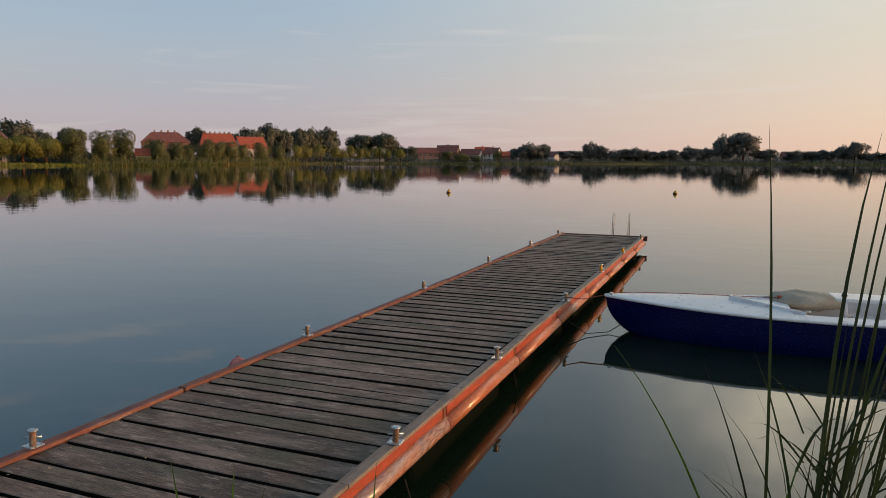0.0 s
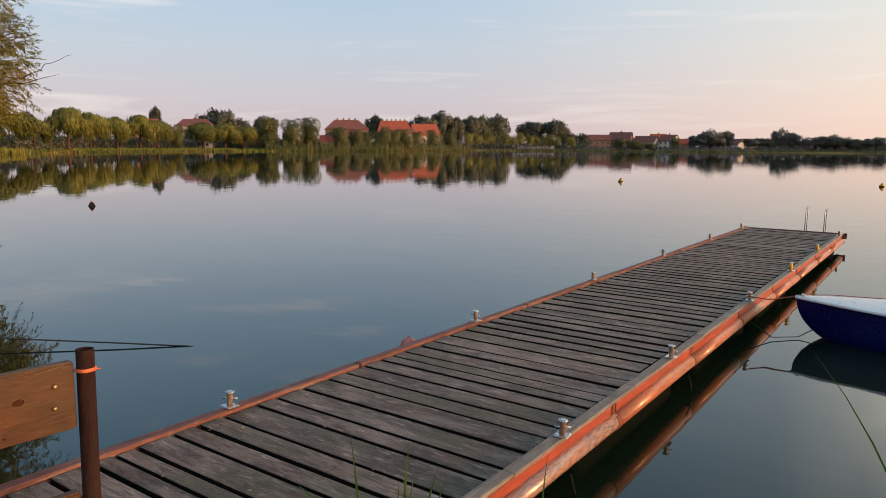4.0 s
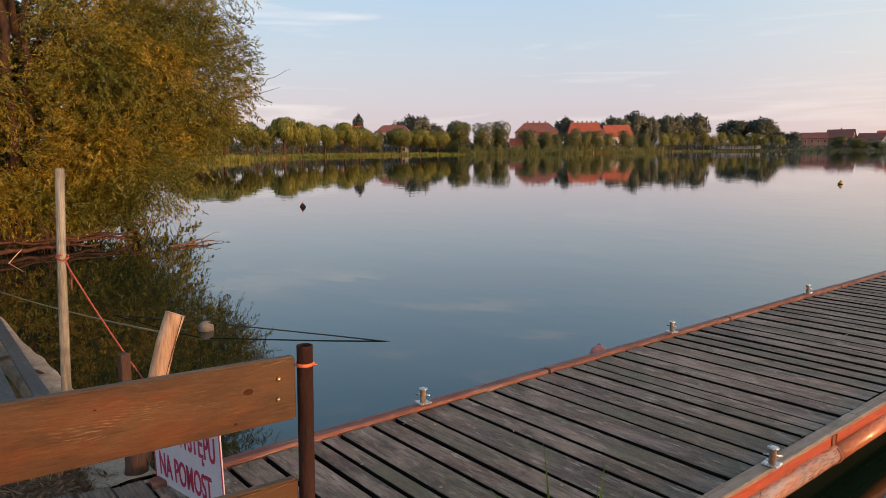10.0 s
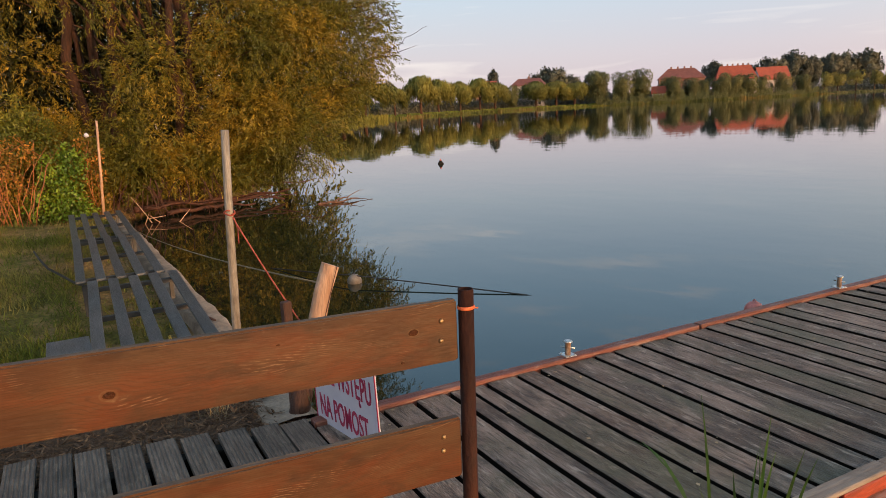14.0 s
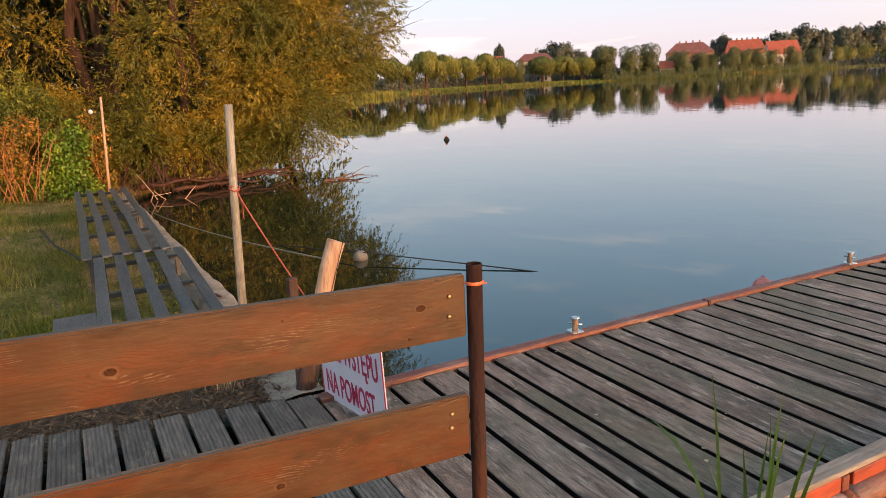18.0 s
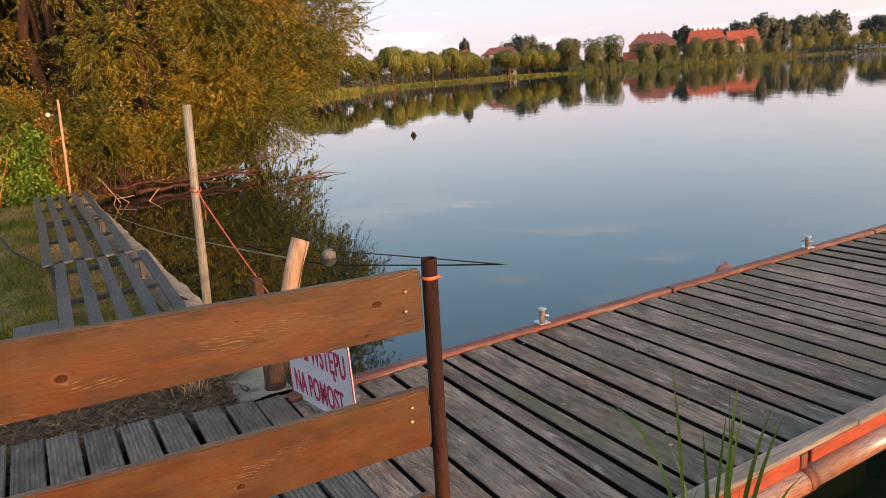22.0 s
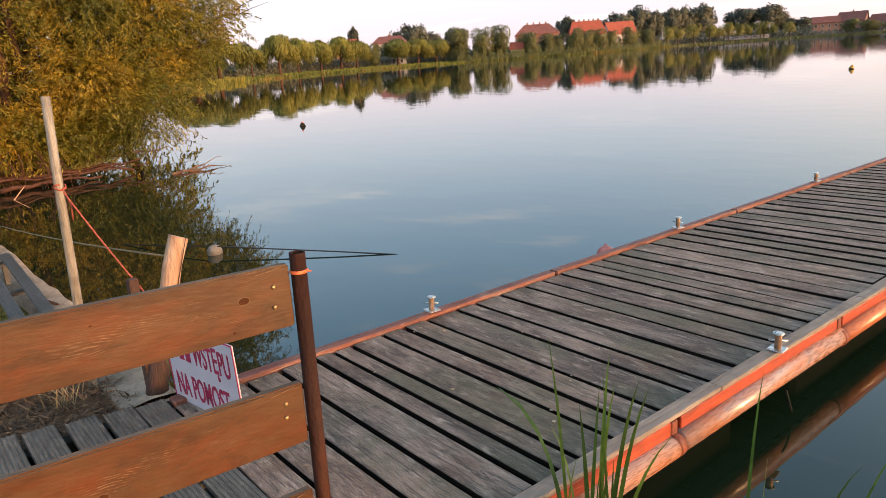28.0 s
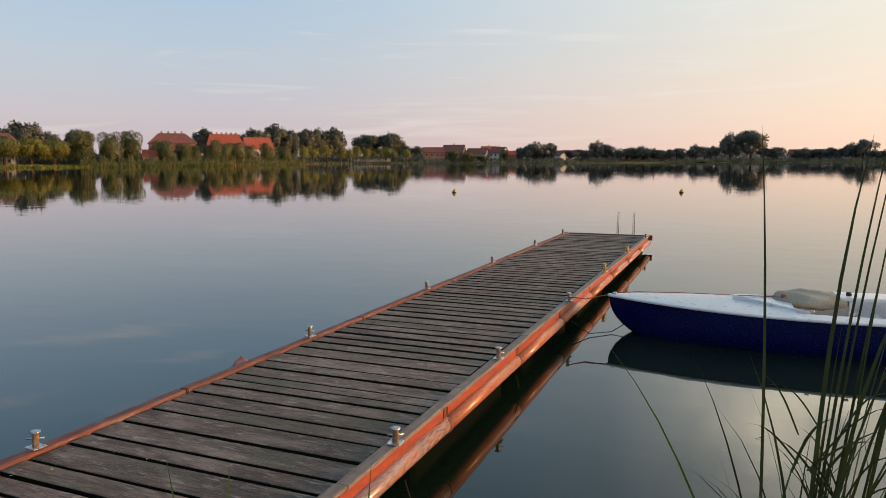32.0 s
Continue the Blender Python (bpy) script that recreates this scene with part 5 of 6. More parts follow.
# dense thicket under and behind the willows; dark leaf colour paints its shade
thicket_leaf = surf("shade_painted_thicket_leaf", [(.32, (.016, .022, .006)), (.5, (.032, .038, .009)), (.68, (.06, .058, .013))], (1, 1, 1), .6, 5, (.5, .7), 0, 3, vary=.5, island=True, trans=.2)
lobes = [((Rw.uniform(-24.5, -22.5), -4.0 + 8.3 * q / 47 + Rw.uniform(-.4, .4), .8 + 6.4 * (q * .618 % 1)), Rw.uniform(1.2, 1.7)) for q in range(48)] + [((-21.5 + Rw.uniform(-.6, .6), -3 + q * .75, Rw.uniform(.5, 1.3)), 1.0) for q in range(11)]
leafy_tree("thicket", "dense thicket on the bank behind the willows, painted dark as shade", lobes, 62, [((-23.5, -2 + 2.2 * q, .2), (-23.4, -1.6 + 2.3 * q, 5.5), .11, .05) for q in range(4)], thicket_leaf, (.19, .075), .7, 12, .4, gaps=(((.3, .9, 2.3, 3.0), .6),))

# shrubs at the end of the benches
def shrub(name, label, lobes_, mat_, leaf, per, stems):
    ob = thing(name, label, "shrub")
    for i_, (a, b_) in enumerate(stems):
        part("stem", limb(a, b_, .010, .004, .4, 6, 5, seed=i_ + 70), orange_twig if name == "autumn_bush" else dead_wood, ob, smooth=True)
    cs, ds = [], []
    for c, r in lobes_:
        n_ = int(per * r * r)
        d = unit(rng.normal(size=(n_, 3)))
        cs.append(np.array(c) + d * r * rng.random((n_, 1)) ** .35)
        ds.append(unit(d * .6 + rng.normal(size=(n_, 3)) * .6 + np.array([0, 0, -.35])))
    cs, ds = np.vstack(cs), np.vstack(ds)
    ac = unit(np.cross(ds, rng.normal(size=cs.shape)))
    v, f = blades(cs, ds, ac, rng.uniform(.7, 1.2, len(cs)) * leaf[0], rng.uniform(.8, 1.2, len(cs)) * leaf[1])
    raw("foliage", v, f, mat_, ob)
    return ob


def stems_to(c0, lobes_):
    return [((c0[0] + Rw.uniform(-.4, .4), c0[1] + Rw.uniform(-.4, .4), .25), (c[0], c[1], c[2] + .3)) for c, r in lobes_]


lb = [((-14.9, -.05, .60), .40), ((-14.85, .02, 1.1), .36), ((-14.95, .18, 1.5), .28), ((-14.95, -.22, 1.4), .34), ((-15.0, -.5, .55), .42), ((-15.1, -.25, .9), .4), ((-14.9, .2, .45), .30), ((-14.9, .05, 1.75), .2)]
shrub("green_vine_bush", "bush smothered in bright green broad-leaved vine", lb, vine_leaf, (.075, .05), 3400, stems_to((-15, -.5), lb))
lb = [((-15.1, .52, 1.6), .26), ((-15.2, .5, 1.15), .28), ((-15.2, .4, 1.9), .22), ((-15.0, -.85, 1.75), .36), ((-15.1, -1.3, 1.6), .45), ((-15.1, -2.0, 1.4), .5), ((-15.2, .55, .55), .32), ((-15.0, -1.0, 1.0), .4)]
shrub("autumn_bush", "tangled bush with orange and rust-coloured autumn leaves", lb, autumn_leaf, (.07, .036), 2600, stems_to((-15.3, .2), lb) + [((-14.9 + .02 * q, -1.7 + .06 * q, .3), (-14.8, -1.9 + .10 * q, 1.5 + .5 * math.sin(q * 1.7) ** 2)) for q in range(18)])
lb = [((-16.4, -.95, 2.5), .55), ((-16.4, -.55, 2.1), .45), ((-16.3, -2.2, 1.9), .9), ((-16.5, -3.2, 1.6), 1.0), ((-15.9, -1.5, 2.1), .7), ((-16.2, -4.2, 1.3), 1.0), ((-16.6, -.7, 2.0), .7), ((-15.6, -2.6, .7), .6), ((-15.2, -3.3, .6), .6), ((-16, -4.8, .8), .8), ((-15.5, -.9, .6), .5), ((-15.6, -1.4, 1.0), .5)]
shrub("olive_shrub", "dense olive green shrub behind the lawn", lb, shrub_leaf, (.10, .034), 2700, stems_to((-16.2, -2.5), lb))

# fallen red-brown limbs and roots along the willow's foot
roots = thing("fallen_limbs", "fallen red-brown willow limbs and roots lying along the waterline", "fallen branches")
for i_, (a, b_, r0) in enumerate((((-16.3, 1.3, .22), (-16.7, 5.0, .12), .085), ((-16.8, 2.0, .30), (-16.9, 5.3, .30), .06), ((-17.4, 3.6, .42), (-16.7, 5.9, .50), .035), ((-16.1, 2.0, .08), (-16.4, 4.2, .06), .06), ((-16.3, 3.6, .16), (-16.2, 5.3, .22), .03), ((-16.2, 1.5, .25), (-16.3, 3.8, .18), .045))):
    part("limb", limb(a, b_, r0, r0 * .35, .16, 8, 8, seed=i_ + 200), dead_wood if i_ == 2 else root_wood, roots, smooth=True)
for i_ in range(7):
    a = (Rw.uniform(-20, -18), Rw.uniform(4.6, 6.6), Rw.uniform(.5, 1.5))
    part("twig", limb(a, (a[0] + Rw.uniform(.0, 1.2), a[1] + Rw.uniform(.6, 1.7), Rw.uniform(.02, .7)), .010, .003, .35, 6, 5, seed=i_ + 300), bark, roots)
for i_ in range(60):
    a = (Rw.uniform(-17.2, -15.9), Rw.uniform(.9, 3.4), Rw.uniform(.5, 1.0))
    part("rootlet", limb(a, (a[0] + Rw.uniform(-.1, .35), a[1] + Rw.uniform(-.35, .35), .02), .014, .005, .4, 4, 5, seed=i_ + 400), root_wood, roots)
sticks = thing("dry_sticks", "a few pale dry sticks poking from the water", "sticks")
for i_, (a, b_) in enumerate((((-15.2, 1.55, .02), (-15.5, 1.2, .62)), ((-15.2, 1.5, .12), (-15.1, 1.85, .16)), ((-15.3, 1.75, -.02), (-15.0, 1.5, .22)), ((-15, 2.1, -.02), (-15.2, 2.4, .24)), ((-15.2, 1.4, -.02), (-15.1, 1.5, .24)))):
    part("stick", limb(a, b_, .013, .006, .04, 4, 6, seed=i_ + 500), fresh_wood, sticks)
drift = thing("drift_branch", "pale dead branch floating on the water", "branch")
for i_, (a, b_, r0) in enumerate((((-15.3, 5.5, .0), (-15.4, 6.6, .05), .035), ((-15.35, 5.9, .02), (-15.45, 6.4, .10), .025), ((-15.4, 6.3, .05), (-15.7, 6.9, .22), .012), ((-15.4, 6.4, .05), (-15.2, 6.95, .0), .012))):
    part("branch", limb(a, b_, r0, r0 * .4, .30, 6, 7, seed=i_ + 600), dead_wood, drift)

# ---- the far shore ----
# green lightened and greyed: the haze of distance is mixed into the colour
far_green = surf("far_foliage_haze_grey", [(.3, (.075, .084, .062)), (.5, (.098, .106, .078)), (.75, (.125, .128, .09))], (1, 1, 1), .25, 5, (.6, .8), 0, 2, vary=.2, island=True, trans=.15)
far_pollard = surf("far_pollard_foliage", [(.3, (.115, .13, .034)), (.5, (.20, .20, .048)), (.75, (.30, .265, .066))], (1, 1, 1), .3, 5, (.6, .8), 0, 2, vary=.2, island=True, trans=.22)
far_willow = surf("far_willow_foliage", [(.3, (.105, .12, .026)), (.5, (.185, .187, .038)), (.75, (.30, .26, .05))], (1, 1, 1), .3, 5, (.6, .8), 0, 2, vary=.2, island=True, trans=.25)
far_round = surf("far_shrub_foliage", [(.3, (.09, .102, .042)), (.5, (.135, .145, .054)), (.75, (.20, .19, .066))], (1, 1, 1), .3, 5, (.6, .8), 0, 2, vary=.15, island=True, trans=.22)
reed_far = surf("far_reed_belt", [(.3, (.11, .125, .02)), (.5, (.22, .20, .03)), (.65, (.30, .23, .045)), (.8, (.32, .15, .04))], (1, 1, 1), .05, 4, (.7, .9), 0, 1, vary=.3, island=True, trans=.2)
reed_dark = surf("far_reed_stand", [(.3, (.065, .085, .02)), (.5, (.12, .13, .03)), (.66, (.20, .14, .04)), (.8, (.27, .12, .04))], (1, 1, 1), .09, 4, (.7, .9), 0, 1, vary=.3, island=True, trans=.2)
meadow_green = surf("far_meadow_grass", [(.3, (.085, .125, .018)), (.55, (.15, .19, .026)), (.8, (.22, .22, .04))], (1, 1, 1), .04, 5, (.7, .9), 0, 1, vary=.25, island=True, trans=.2)
# paler, greyer foliage for the distant shore: air haze painted as leaf colour
haze_green = surf("distant_foliage_haze_paled", [(.3, (.125, .128, .118)), (.5, (.15, .152, .135)), (.75, (.175, .172, .15))], (1, 1, 1), .2, 5, (.7, .9), 0, 2, vary=.15, island=True, trans=.15)
roof_red = surf("orange_red_roof_tiles", [(.3, (.25, .052, .031)), (.6, (.335, .077, .041)), (.85, (.38, .11, .060))], (1, 1, 1), .7, 6, (.7, .9), .3, 5)
roof_dark = surf("old_brown_red_roof_tiles", [(.3, (.14, .050, .043)), (.6, (.205, .072, .057)), (.85, (.26, .108, .084))], (1, 1, 1), .7, 6, (.7, .9), .3, 5)
wall_pale = surf("pale_plaster_wall", [(.3, (.42, .38, .36)), (.7, (.56, .52, .50))], (1, 1, 1), .5, 6, (.8, .95), .1, 4)
wall_brick = surf("reddish_brick_wall", [(.3, (.20, .10, .075)), (.7, (.29, .16, .12))], (1, 1, 1), .6, 6, (.8, .95), .2, 6)
glass_dark = surf("dark_window_glass", [(.3, (.02, .022, .028)), (.7, (.04, .042, .05))], (1, 1, 1), 2, 3, (.08, .15), 0, 10)


def unit_tree(name, kind, mat_, seed, n_):
    """A tree one metre high and wide, with trunk and clumps; scaled where it stands."""
    q = np.random.default_rng(seed)
    ob = new(name)
    ob.empty_display_size = .1
    keep = None
    if kind == "broad":
        tops = np.stack([q.normal(0, .21, 34), q.normal(0, .21, 34), q.uniform(.28, .86, 34)], -1)
        tops[:, :2] *= np.clip(1.5 - 1.1 * np.abs(tops[:, 2:] - .5) * 2, .45, 1.3)
        tops[:, :2] = np.clip(tops[:, :2], -.30, .30)
        tops[:, 2] = np.minimum(tops[:, 2], .86 - .5 * np.hypot(tops[:, 0], tops[:, 1]))
        c = tops[q.integers(0, len(tops), n_)]
        d = unit(q.normal(size=(n_, 3)))
        p = c + d * .135 * q.random((n_, 1)) ** .4
    else:
        mid, rz, floor_ = {"weeping": (.70, .24, .24), "round": (.52, .48, .03), "pollard": (.66, .32, .30)}[kind]
        n_l = {"weeping": 15, "round": 16, "pollard": 12}[kind]
        spread = {"weeping": .17, "round": .125, "pollard": .14}[kind]
        cs = np.stack([q.normal(0, spread, n_l), q.normal(0, spread, n_l), mid + q.uniform(-.75, .62, n_l) * rz], -1)
        if kind == "weeping":
            a_ = q.uniform(0, 6.28, n_l)
            rad_ = .31 * np.sqrt(q.random(n_l))
            cs = np.stack([rad_ * np.cos(a_), rad_ * np.sin(a_), .84 - 2.1 * rad_ ** 2 + q.uniform(-.08, .02, n_l)], -1)
        cs[:, :2] = np.clip(cs[:, :2], -.31, .31)
        rs = q.uniform(.13, .18, n_l) if kind == "weeping" else q.uniform(.19, .27, n_l)
        which = q.integers(0, n_l, n_)
        d = unit(q.normal(size=(n_, 3)))
        p = cs[which] + d * (rs[which] * q.uniform(.72, 1.0, n_))[:, None] * np.array([1, 1, .8 if kind == "weeping" else 1.0])
        if kind == "weeping":
            p[:, 2] -= q.random(n_) ** 1.6 * .30 * np.clip(np.hypot(p[:, 0], p[:, 1]) / .32, .1, 1) ** 1.5
        keep = (p[:, 2] > floor_) & (p[:, 2] < 1.0)
        p = p[keep]
        n_ = len(p)
    base = .1
    if kind == "weeping":
        r = np.linalg.norm(p[:, :2], axis=1, keepdims=True)
        along = np.concatenate([p[:, :2] * .25 / np.maximum(r, .05), -np.ones((n_, 1))], 1) + q.normal(size=(n_, 3)) * .16
        ln, wd = q.uniform(.04, .11, n_), q.uniform(.010, .020, n_)
    else:
        along = q.normal(size=(n_, 3))
        ln, wd = (q.uniform(.036, .07, n_), q.uniform(.028, .052, n_)) if kind == "broad" else (q.uniform(.026, .055, n_), q.uniform(.02, .04, n_))
    along = unit(along)
    ac = unit(np.cross(along, q.normal(size=(n_, 3))))
    v, f = blades(p, along, ac, ln, wd)
    v[:, 2] = np.maximum(v[:, 2], base * .6)
    # turn each leaf's face outwards from its clump
    mids = cs[which] if kind != "broad" else c
    mids = mids[keep] if keep is not None else mids
    q4 = v.reshape(-1, 4, 3)
    face = np.cross(q4[:, 1] - q4[:, 0], q4[:, 3] - q4[:, 0])
    out = q4.mean(1) - (.6 * mids + .4 * np.array([0, 0, .5]))
    f = np.where(((face * out).sum(-1) < 0)[:, None], f[:, ::-1], f)
    crown = raw("crown", v, f, mat_, ob)
    crown.data.polygons.foreach_set("use_smooth", [True] * len(f))
    crown.data.normals_split_custom_set_from_vertices(np.repeat(unit(unit(out) + .38 * q.normal(size=out.shape)), 4, 0).tolist())
    tr = tube([(0, 0, -.03), (.012, 0, .2), (-.01, .01, .5), (0, 0, .75)], [.032, .026, .02, .008], 6)
    if kind in ("weeping", "pollard"):
        for a in (.5, 2.6, 4.6):
            tube([(0, 0, .3), (.10 * math.cos(a), .10 * math.sin(a), .5), (.2 * math.cos(a), .2 * math.sin(a), .72)], [.018, .013, .006], 5, tr)
    part("trunk", tr, bark, ob)
    return ob


def plant(ob, az, d, top, wide, label, category, group):
    px, py = polar(az, d)
    z = float(ground_height(px, py))
    c = copy_thing(ob, Matrix.Translation((px, py, z)) @ Matrix.Rotation(random.uniform(0, 6.28), 4, "Z") @ Matrix.Diagonal((wide, wide, top - z, 1)))
    c.name = {"weeping": "weeping_willow", "round": "round_tree", "pollard": "pollard_willow"}.get(category, "broadleaf_tree")
    return tagged(c, label, "tree", group)


weeping = [unit_tree("weeping_willow", "weeping", far_willow, s, 9000) for s in (1, 2, 3)]
rounds_ = [unit_tree("round_tree", "round", far_round, s, 6500) for s in (4, 5, 6)]
pollards = [unit_tree("pollard_willow", "pollard", far_pollard, s, 3500) for s in (7, 8, 9)]
darks = [unit_tree("broadleaf_tree", "broad", far_green, s, 4600) for s in (10, 11, 12, 13)]
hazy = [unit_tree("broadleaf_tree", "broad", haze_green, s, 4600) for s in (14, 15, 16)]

willow_rows = [(65.4, 201, 9.5, 4.4), (63.3, 226, 13.7, 7.1), (61.9, 242, 13.8, 6.4), (60.2, 257, 12.3, 6.7), (58.6, 268, 13.6, 7.3), (57.4, 275, 12.7, 6.4), (54.2, 290, 11.9, 9.2), (52.6, 295, 11.7, 8.2), (51.2, 300, 11.6, 8.4), (67.8, 186, 11.5, 9.0), (69.6, 178, 10.5, 9.0)]
for i_, r in enumerate(willow_rows):
    plant(weeping[i_ % 3], *r[:3], r[3] * 2.1, "yellow-green weeping willow on the far shore meadow", "weeping", "willows on the far shore")
round_rows = [(44.3, 322, 10.8, 8.0), (42.6, 324, 10.6, 8.5), (41.6, 326, 9.2, 6.5), (39.7, 334, 9.8, 8.0), (56.0, 279, 10.5, 5.1), (49.4, 301, 14.0, 9.6), (47.6, 304, 13.4, 10.2), (46.1, 307, 15.4, 9.8), (43.8, 313, 10.3, 7.5), (40.5, 327, 11.1, 9.0), (38.8, 343, 11.8, 10.7), (37.7, 354, 9.8, 6.0), (36.3, 368, 10.9, 8.7), (35.1, 382, 10.6, 7.8), (21.7, 445, 8.1, 8.6), (20.4, 445, 6.8, 12.5), (19.4, 446, 5.5, 8.2), (17.6, 447, 8.5, 6.1)]
for i_, r in enumerate(round_rows):
    plant(rounds_[i_ % 3], *r[:3], r[3] * 1.15, "rounded grey-green shrub-like tree at the far waterside", "round", "round trees on the far shore")
pollard_rows = [(33.7, 399, 10.7, 6.6), (32.9, 409, 11.2, 7.0), (31.8, 422, 11.1, 7.5), (30.7, 427, 10.8, 6.8), (30.1, 430, 10.2, 5.6), (29.4, 432, 10.8, 5.0), (28.7, 435, 10.2, 5.0), (28.1, 438, 10.6, 4.6), (27.5, 439, 9.9, 4.6), (27.1, 439, 10.2, 5.2), (26.5, 439, 10.2, 5.2), (25.4, 440, 8.8, 5.7)]
for i_, r in enumerate(pollard_rows):
    plant(pollards[i_ % 3], *r[:3], r[3] * 1.4, "clipped pollard willow in a row along the far shore", "pollard", "pollard willows on the far shore")
back_rows = [(53.1, 337, 21.4, 13.6), (51.5, 342, 15.6, 8.7), (49.5, 347, 17.2, 9.7), (41.1, 370, 19.8, 7.8), (37.3, 404, 22.7, 15.5), (35.7, 421, 24.7, 12.1), (34.7, 434, 22.4, 10.1), (33.4, 451, 23.4, 11.1), (32.7, 461, 25.8, 13.3), (31.3, 472, 25.2, 14.8), (28.4, 485, 21.1, 18.1), (27.0, 487, 22.1, 18.6), (25.8, 488, 15.6, 9.3), (24.6, 489, 12.3, 12.1), (66.0, 241, 12.9, 5.6), (57.5, 317, 19.7, 3.7)]
right_rows = [(16.2, 453, 10.9, 5.8), (15.0, 454, 14.1, 14.8), (13.8, 455, 13.8, 5.0), (11.7, 457, 9.4, 12.9), (10.3, 459, 14.8, 8.5), (9.5, 460, 12.7, 8.5), (8.0, 462, 10.5, 12.6), (6.8, 464, 10.8, 13.9), (5.4, 466, 8.7, 10.0), (4.3, 469, 10.1, 9.3), (2.9, 472, 11.9, 8.8), (2.1, 474, 10.5, 6.1), (1.5, 476, 11.5, 7.4), (0.5, 478, 19.7, 10.3), (-0.9, 482, 21.7, 15.8), (-2.4, 485, 10.4, 12.0), (-4.4, 486, 9.2, 10.1), (-5.5, 487, 8.8, 9.9), (-6.4, 487, 9.8, 10.4), (-7.4, 488, 12.4, 8.7), (-8.1, 488, 14.7, 10.6), (-9.6, 489, 7.6, 14.4)]
for i_, r in enumerate(back_rows):
    plant(darks[i_ % 4], *r[:3], r[3] * 1.4, "tall dark broadleaf tree behind the village houses", "broad", "tall trees behind the village")
for i_, r in enumerate(right_rows):
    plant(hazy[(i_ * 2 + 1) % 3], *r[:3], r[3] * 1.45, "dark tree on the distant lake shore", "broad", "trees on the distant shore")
for o in weeping + rounds_ + pollards + darks + hazy:
    for c in list(o.children):
        bpy.data.objects.remove(c)
    bpy.data.objects.remove(o)


# hedge and undergrowth between the trees, reeds along the water
def belt(name, n_, az0, az1, off, height, size, mat_, label, category, upright=False):
    az = rng.uniform(az0, az1, n_)
    aa = np.array([a for a, d in ((-75, 0), (-45, 0), (-18, 0), (-2, 0), (14, 0), (28, 0), (32, 0), (36, 0), (40.5, 0), (45, 0), (50, 0), (55, 0), (59, 0), (62.5, 0), (65, 0), (67.5, 0), (69.5, 0))])
    dd = np.array([160, 380, 480, 470, 440, 432, 415, 362, 318, 300, 292, 276, 255, 225, 192, 178, 150.])
    d = np.interp(az, aa, dd) + rng.uniform(off[0], off[1], n_)
    x, y = CAM0[0] - d * np.sin(np.radians(az)), CAM0[1] + d * np.cos(np.radians(az))
    lump = .55 + .45 * np.sin(az * 7.3 + 1.2 * np.sin(az * 19)) * np.sin(az * 3.1)
    h_ = rng.random(n_) ** .8 * (height[0] + (height[1] - height[0]) * lump)
    if upright:
        along = unit(np.stack([rng.normal(size=n_) * .12, rng.normal(size=n_) * .12, np.ones(n_)], -1))
        ln = height[0] + (height[1] - height[0]) * lump * rng.uniform(.7, 1.1, n_)
        h_ = np.zeros(n_)
        ac = unit(np.stack([rng.normal(size=n_), rng.normal(size=n_), np.zeros(n_)], -1))
        wd = np.full(n_, size)
    else:
        along = unit(rng.normal(size=(n_, 3)))
        ac = unit(np.cross(along, rng.normal(size=(n_, 3))))
        ln = rng.uniform(.7, 1.4, n_) * size
        wd = ln * .7
    c = np.stack([x, y, np.maximum(ground_height(x, y), -.1) + h_], -1)
    v, f = blades(c, along, ac, ln, wd)
    v[:, 2] = np.maximum(v[:, 2], -.15)
    return tagged(raw(name, v, f, mat_), label, category, kind="stuff")


belt("far_undergrowth", 9000, -12, 24.5, (5, 16), (.8, 2.6), .8, haze_green, "low bushes along the distant waterside, paled for haze", "undergrowth")
belt("far_undergrowth", 24000, -12, 24.5, (56, 85), (2.6, 7.4), 1.0, haze_green, "undergrowth along the distant shore, paled for haze", "undergrowth")
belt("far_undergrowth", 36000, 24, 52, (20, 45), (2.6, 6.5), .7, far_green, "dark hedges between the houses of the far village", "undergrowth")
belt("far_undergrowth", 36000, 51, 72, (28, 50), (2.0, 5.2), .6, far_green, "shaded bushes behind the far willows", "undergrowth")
belt("far_undergrowth", 2500, -40, -11, (10, 40), (6.0, 10.0), 2.0, haze_green, "woods on the distant shore, paled for haze", "undergrowth")
belt("meadow_grass", 22000, 47.5, 71.5, (-1, 26), (.25, .6), .22, meadow_green, "mown green meadow sloping to the far waterside", "grass", True)
belt("reed_stand", 7000, 33.5, 48.5, (-4.5, -.5), (.2, 1.5), .22, reed_dark, "rounded stands of tall green reeds with tan stems", "reeds", True)
belt("reed_stand", 4000, 52, 68, (-3.5, -1), (.1, 1.3), .2, reed_dark, "green reed stands before the far meadow", "reeds", True)
belt("far_shrubs", 20000, 33.5, 49.5, (0, 6), (.6, 4.0), .45, far_round, "low waterside shrubs on the far shore", "shrubs")
belt("reed_belt", 7000, 48.5, 71.5, (-3.0, .5), (.2, .9), .2, reed_far, "belt of green and tan reeds along the far shore", "reeds", True)
belt("reed_belt", 5000, 66, 73, (-12, 2), (.9, 1.8), .14, reed_far, "yellow-green reeds in the shallow bay", "reeds", True)
belt("reed_belt", 8000, -12, 49, (-2, 1), (.5, 1.3), .4, far_round, "low dark grassy edge of the distant shore", "reeds", True)


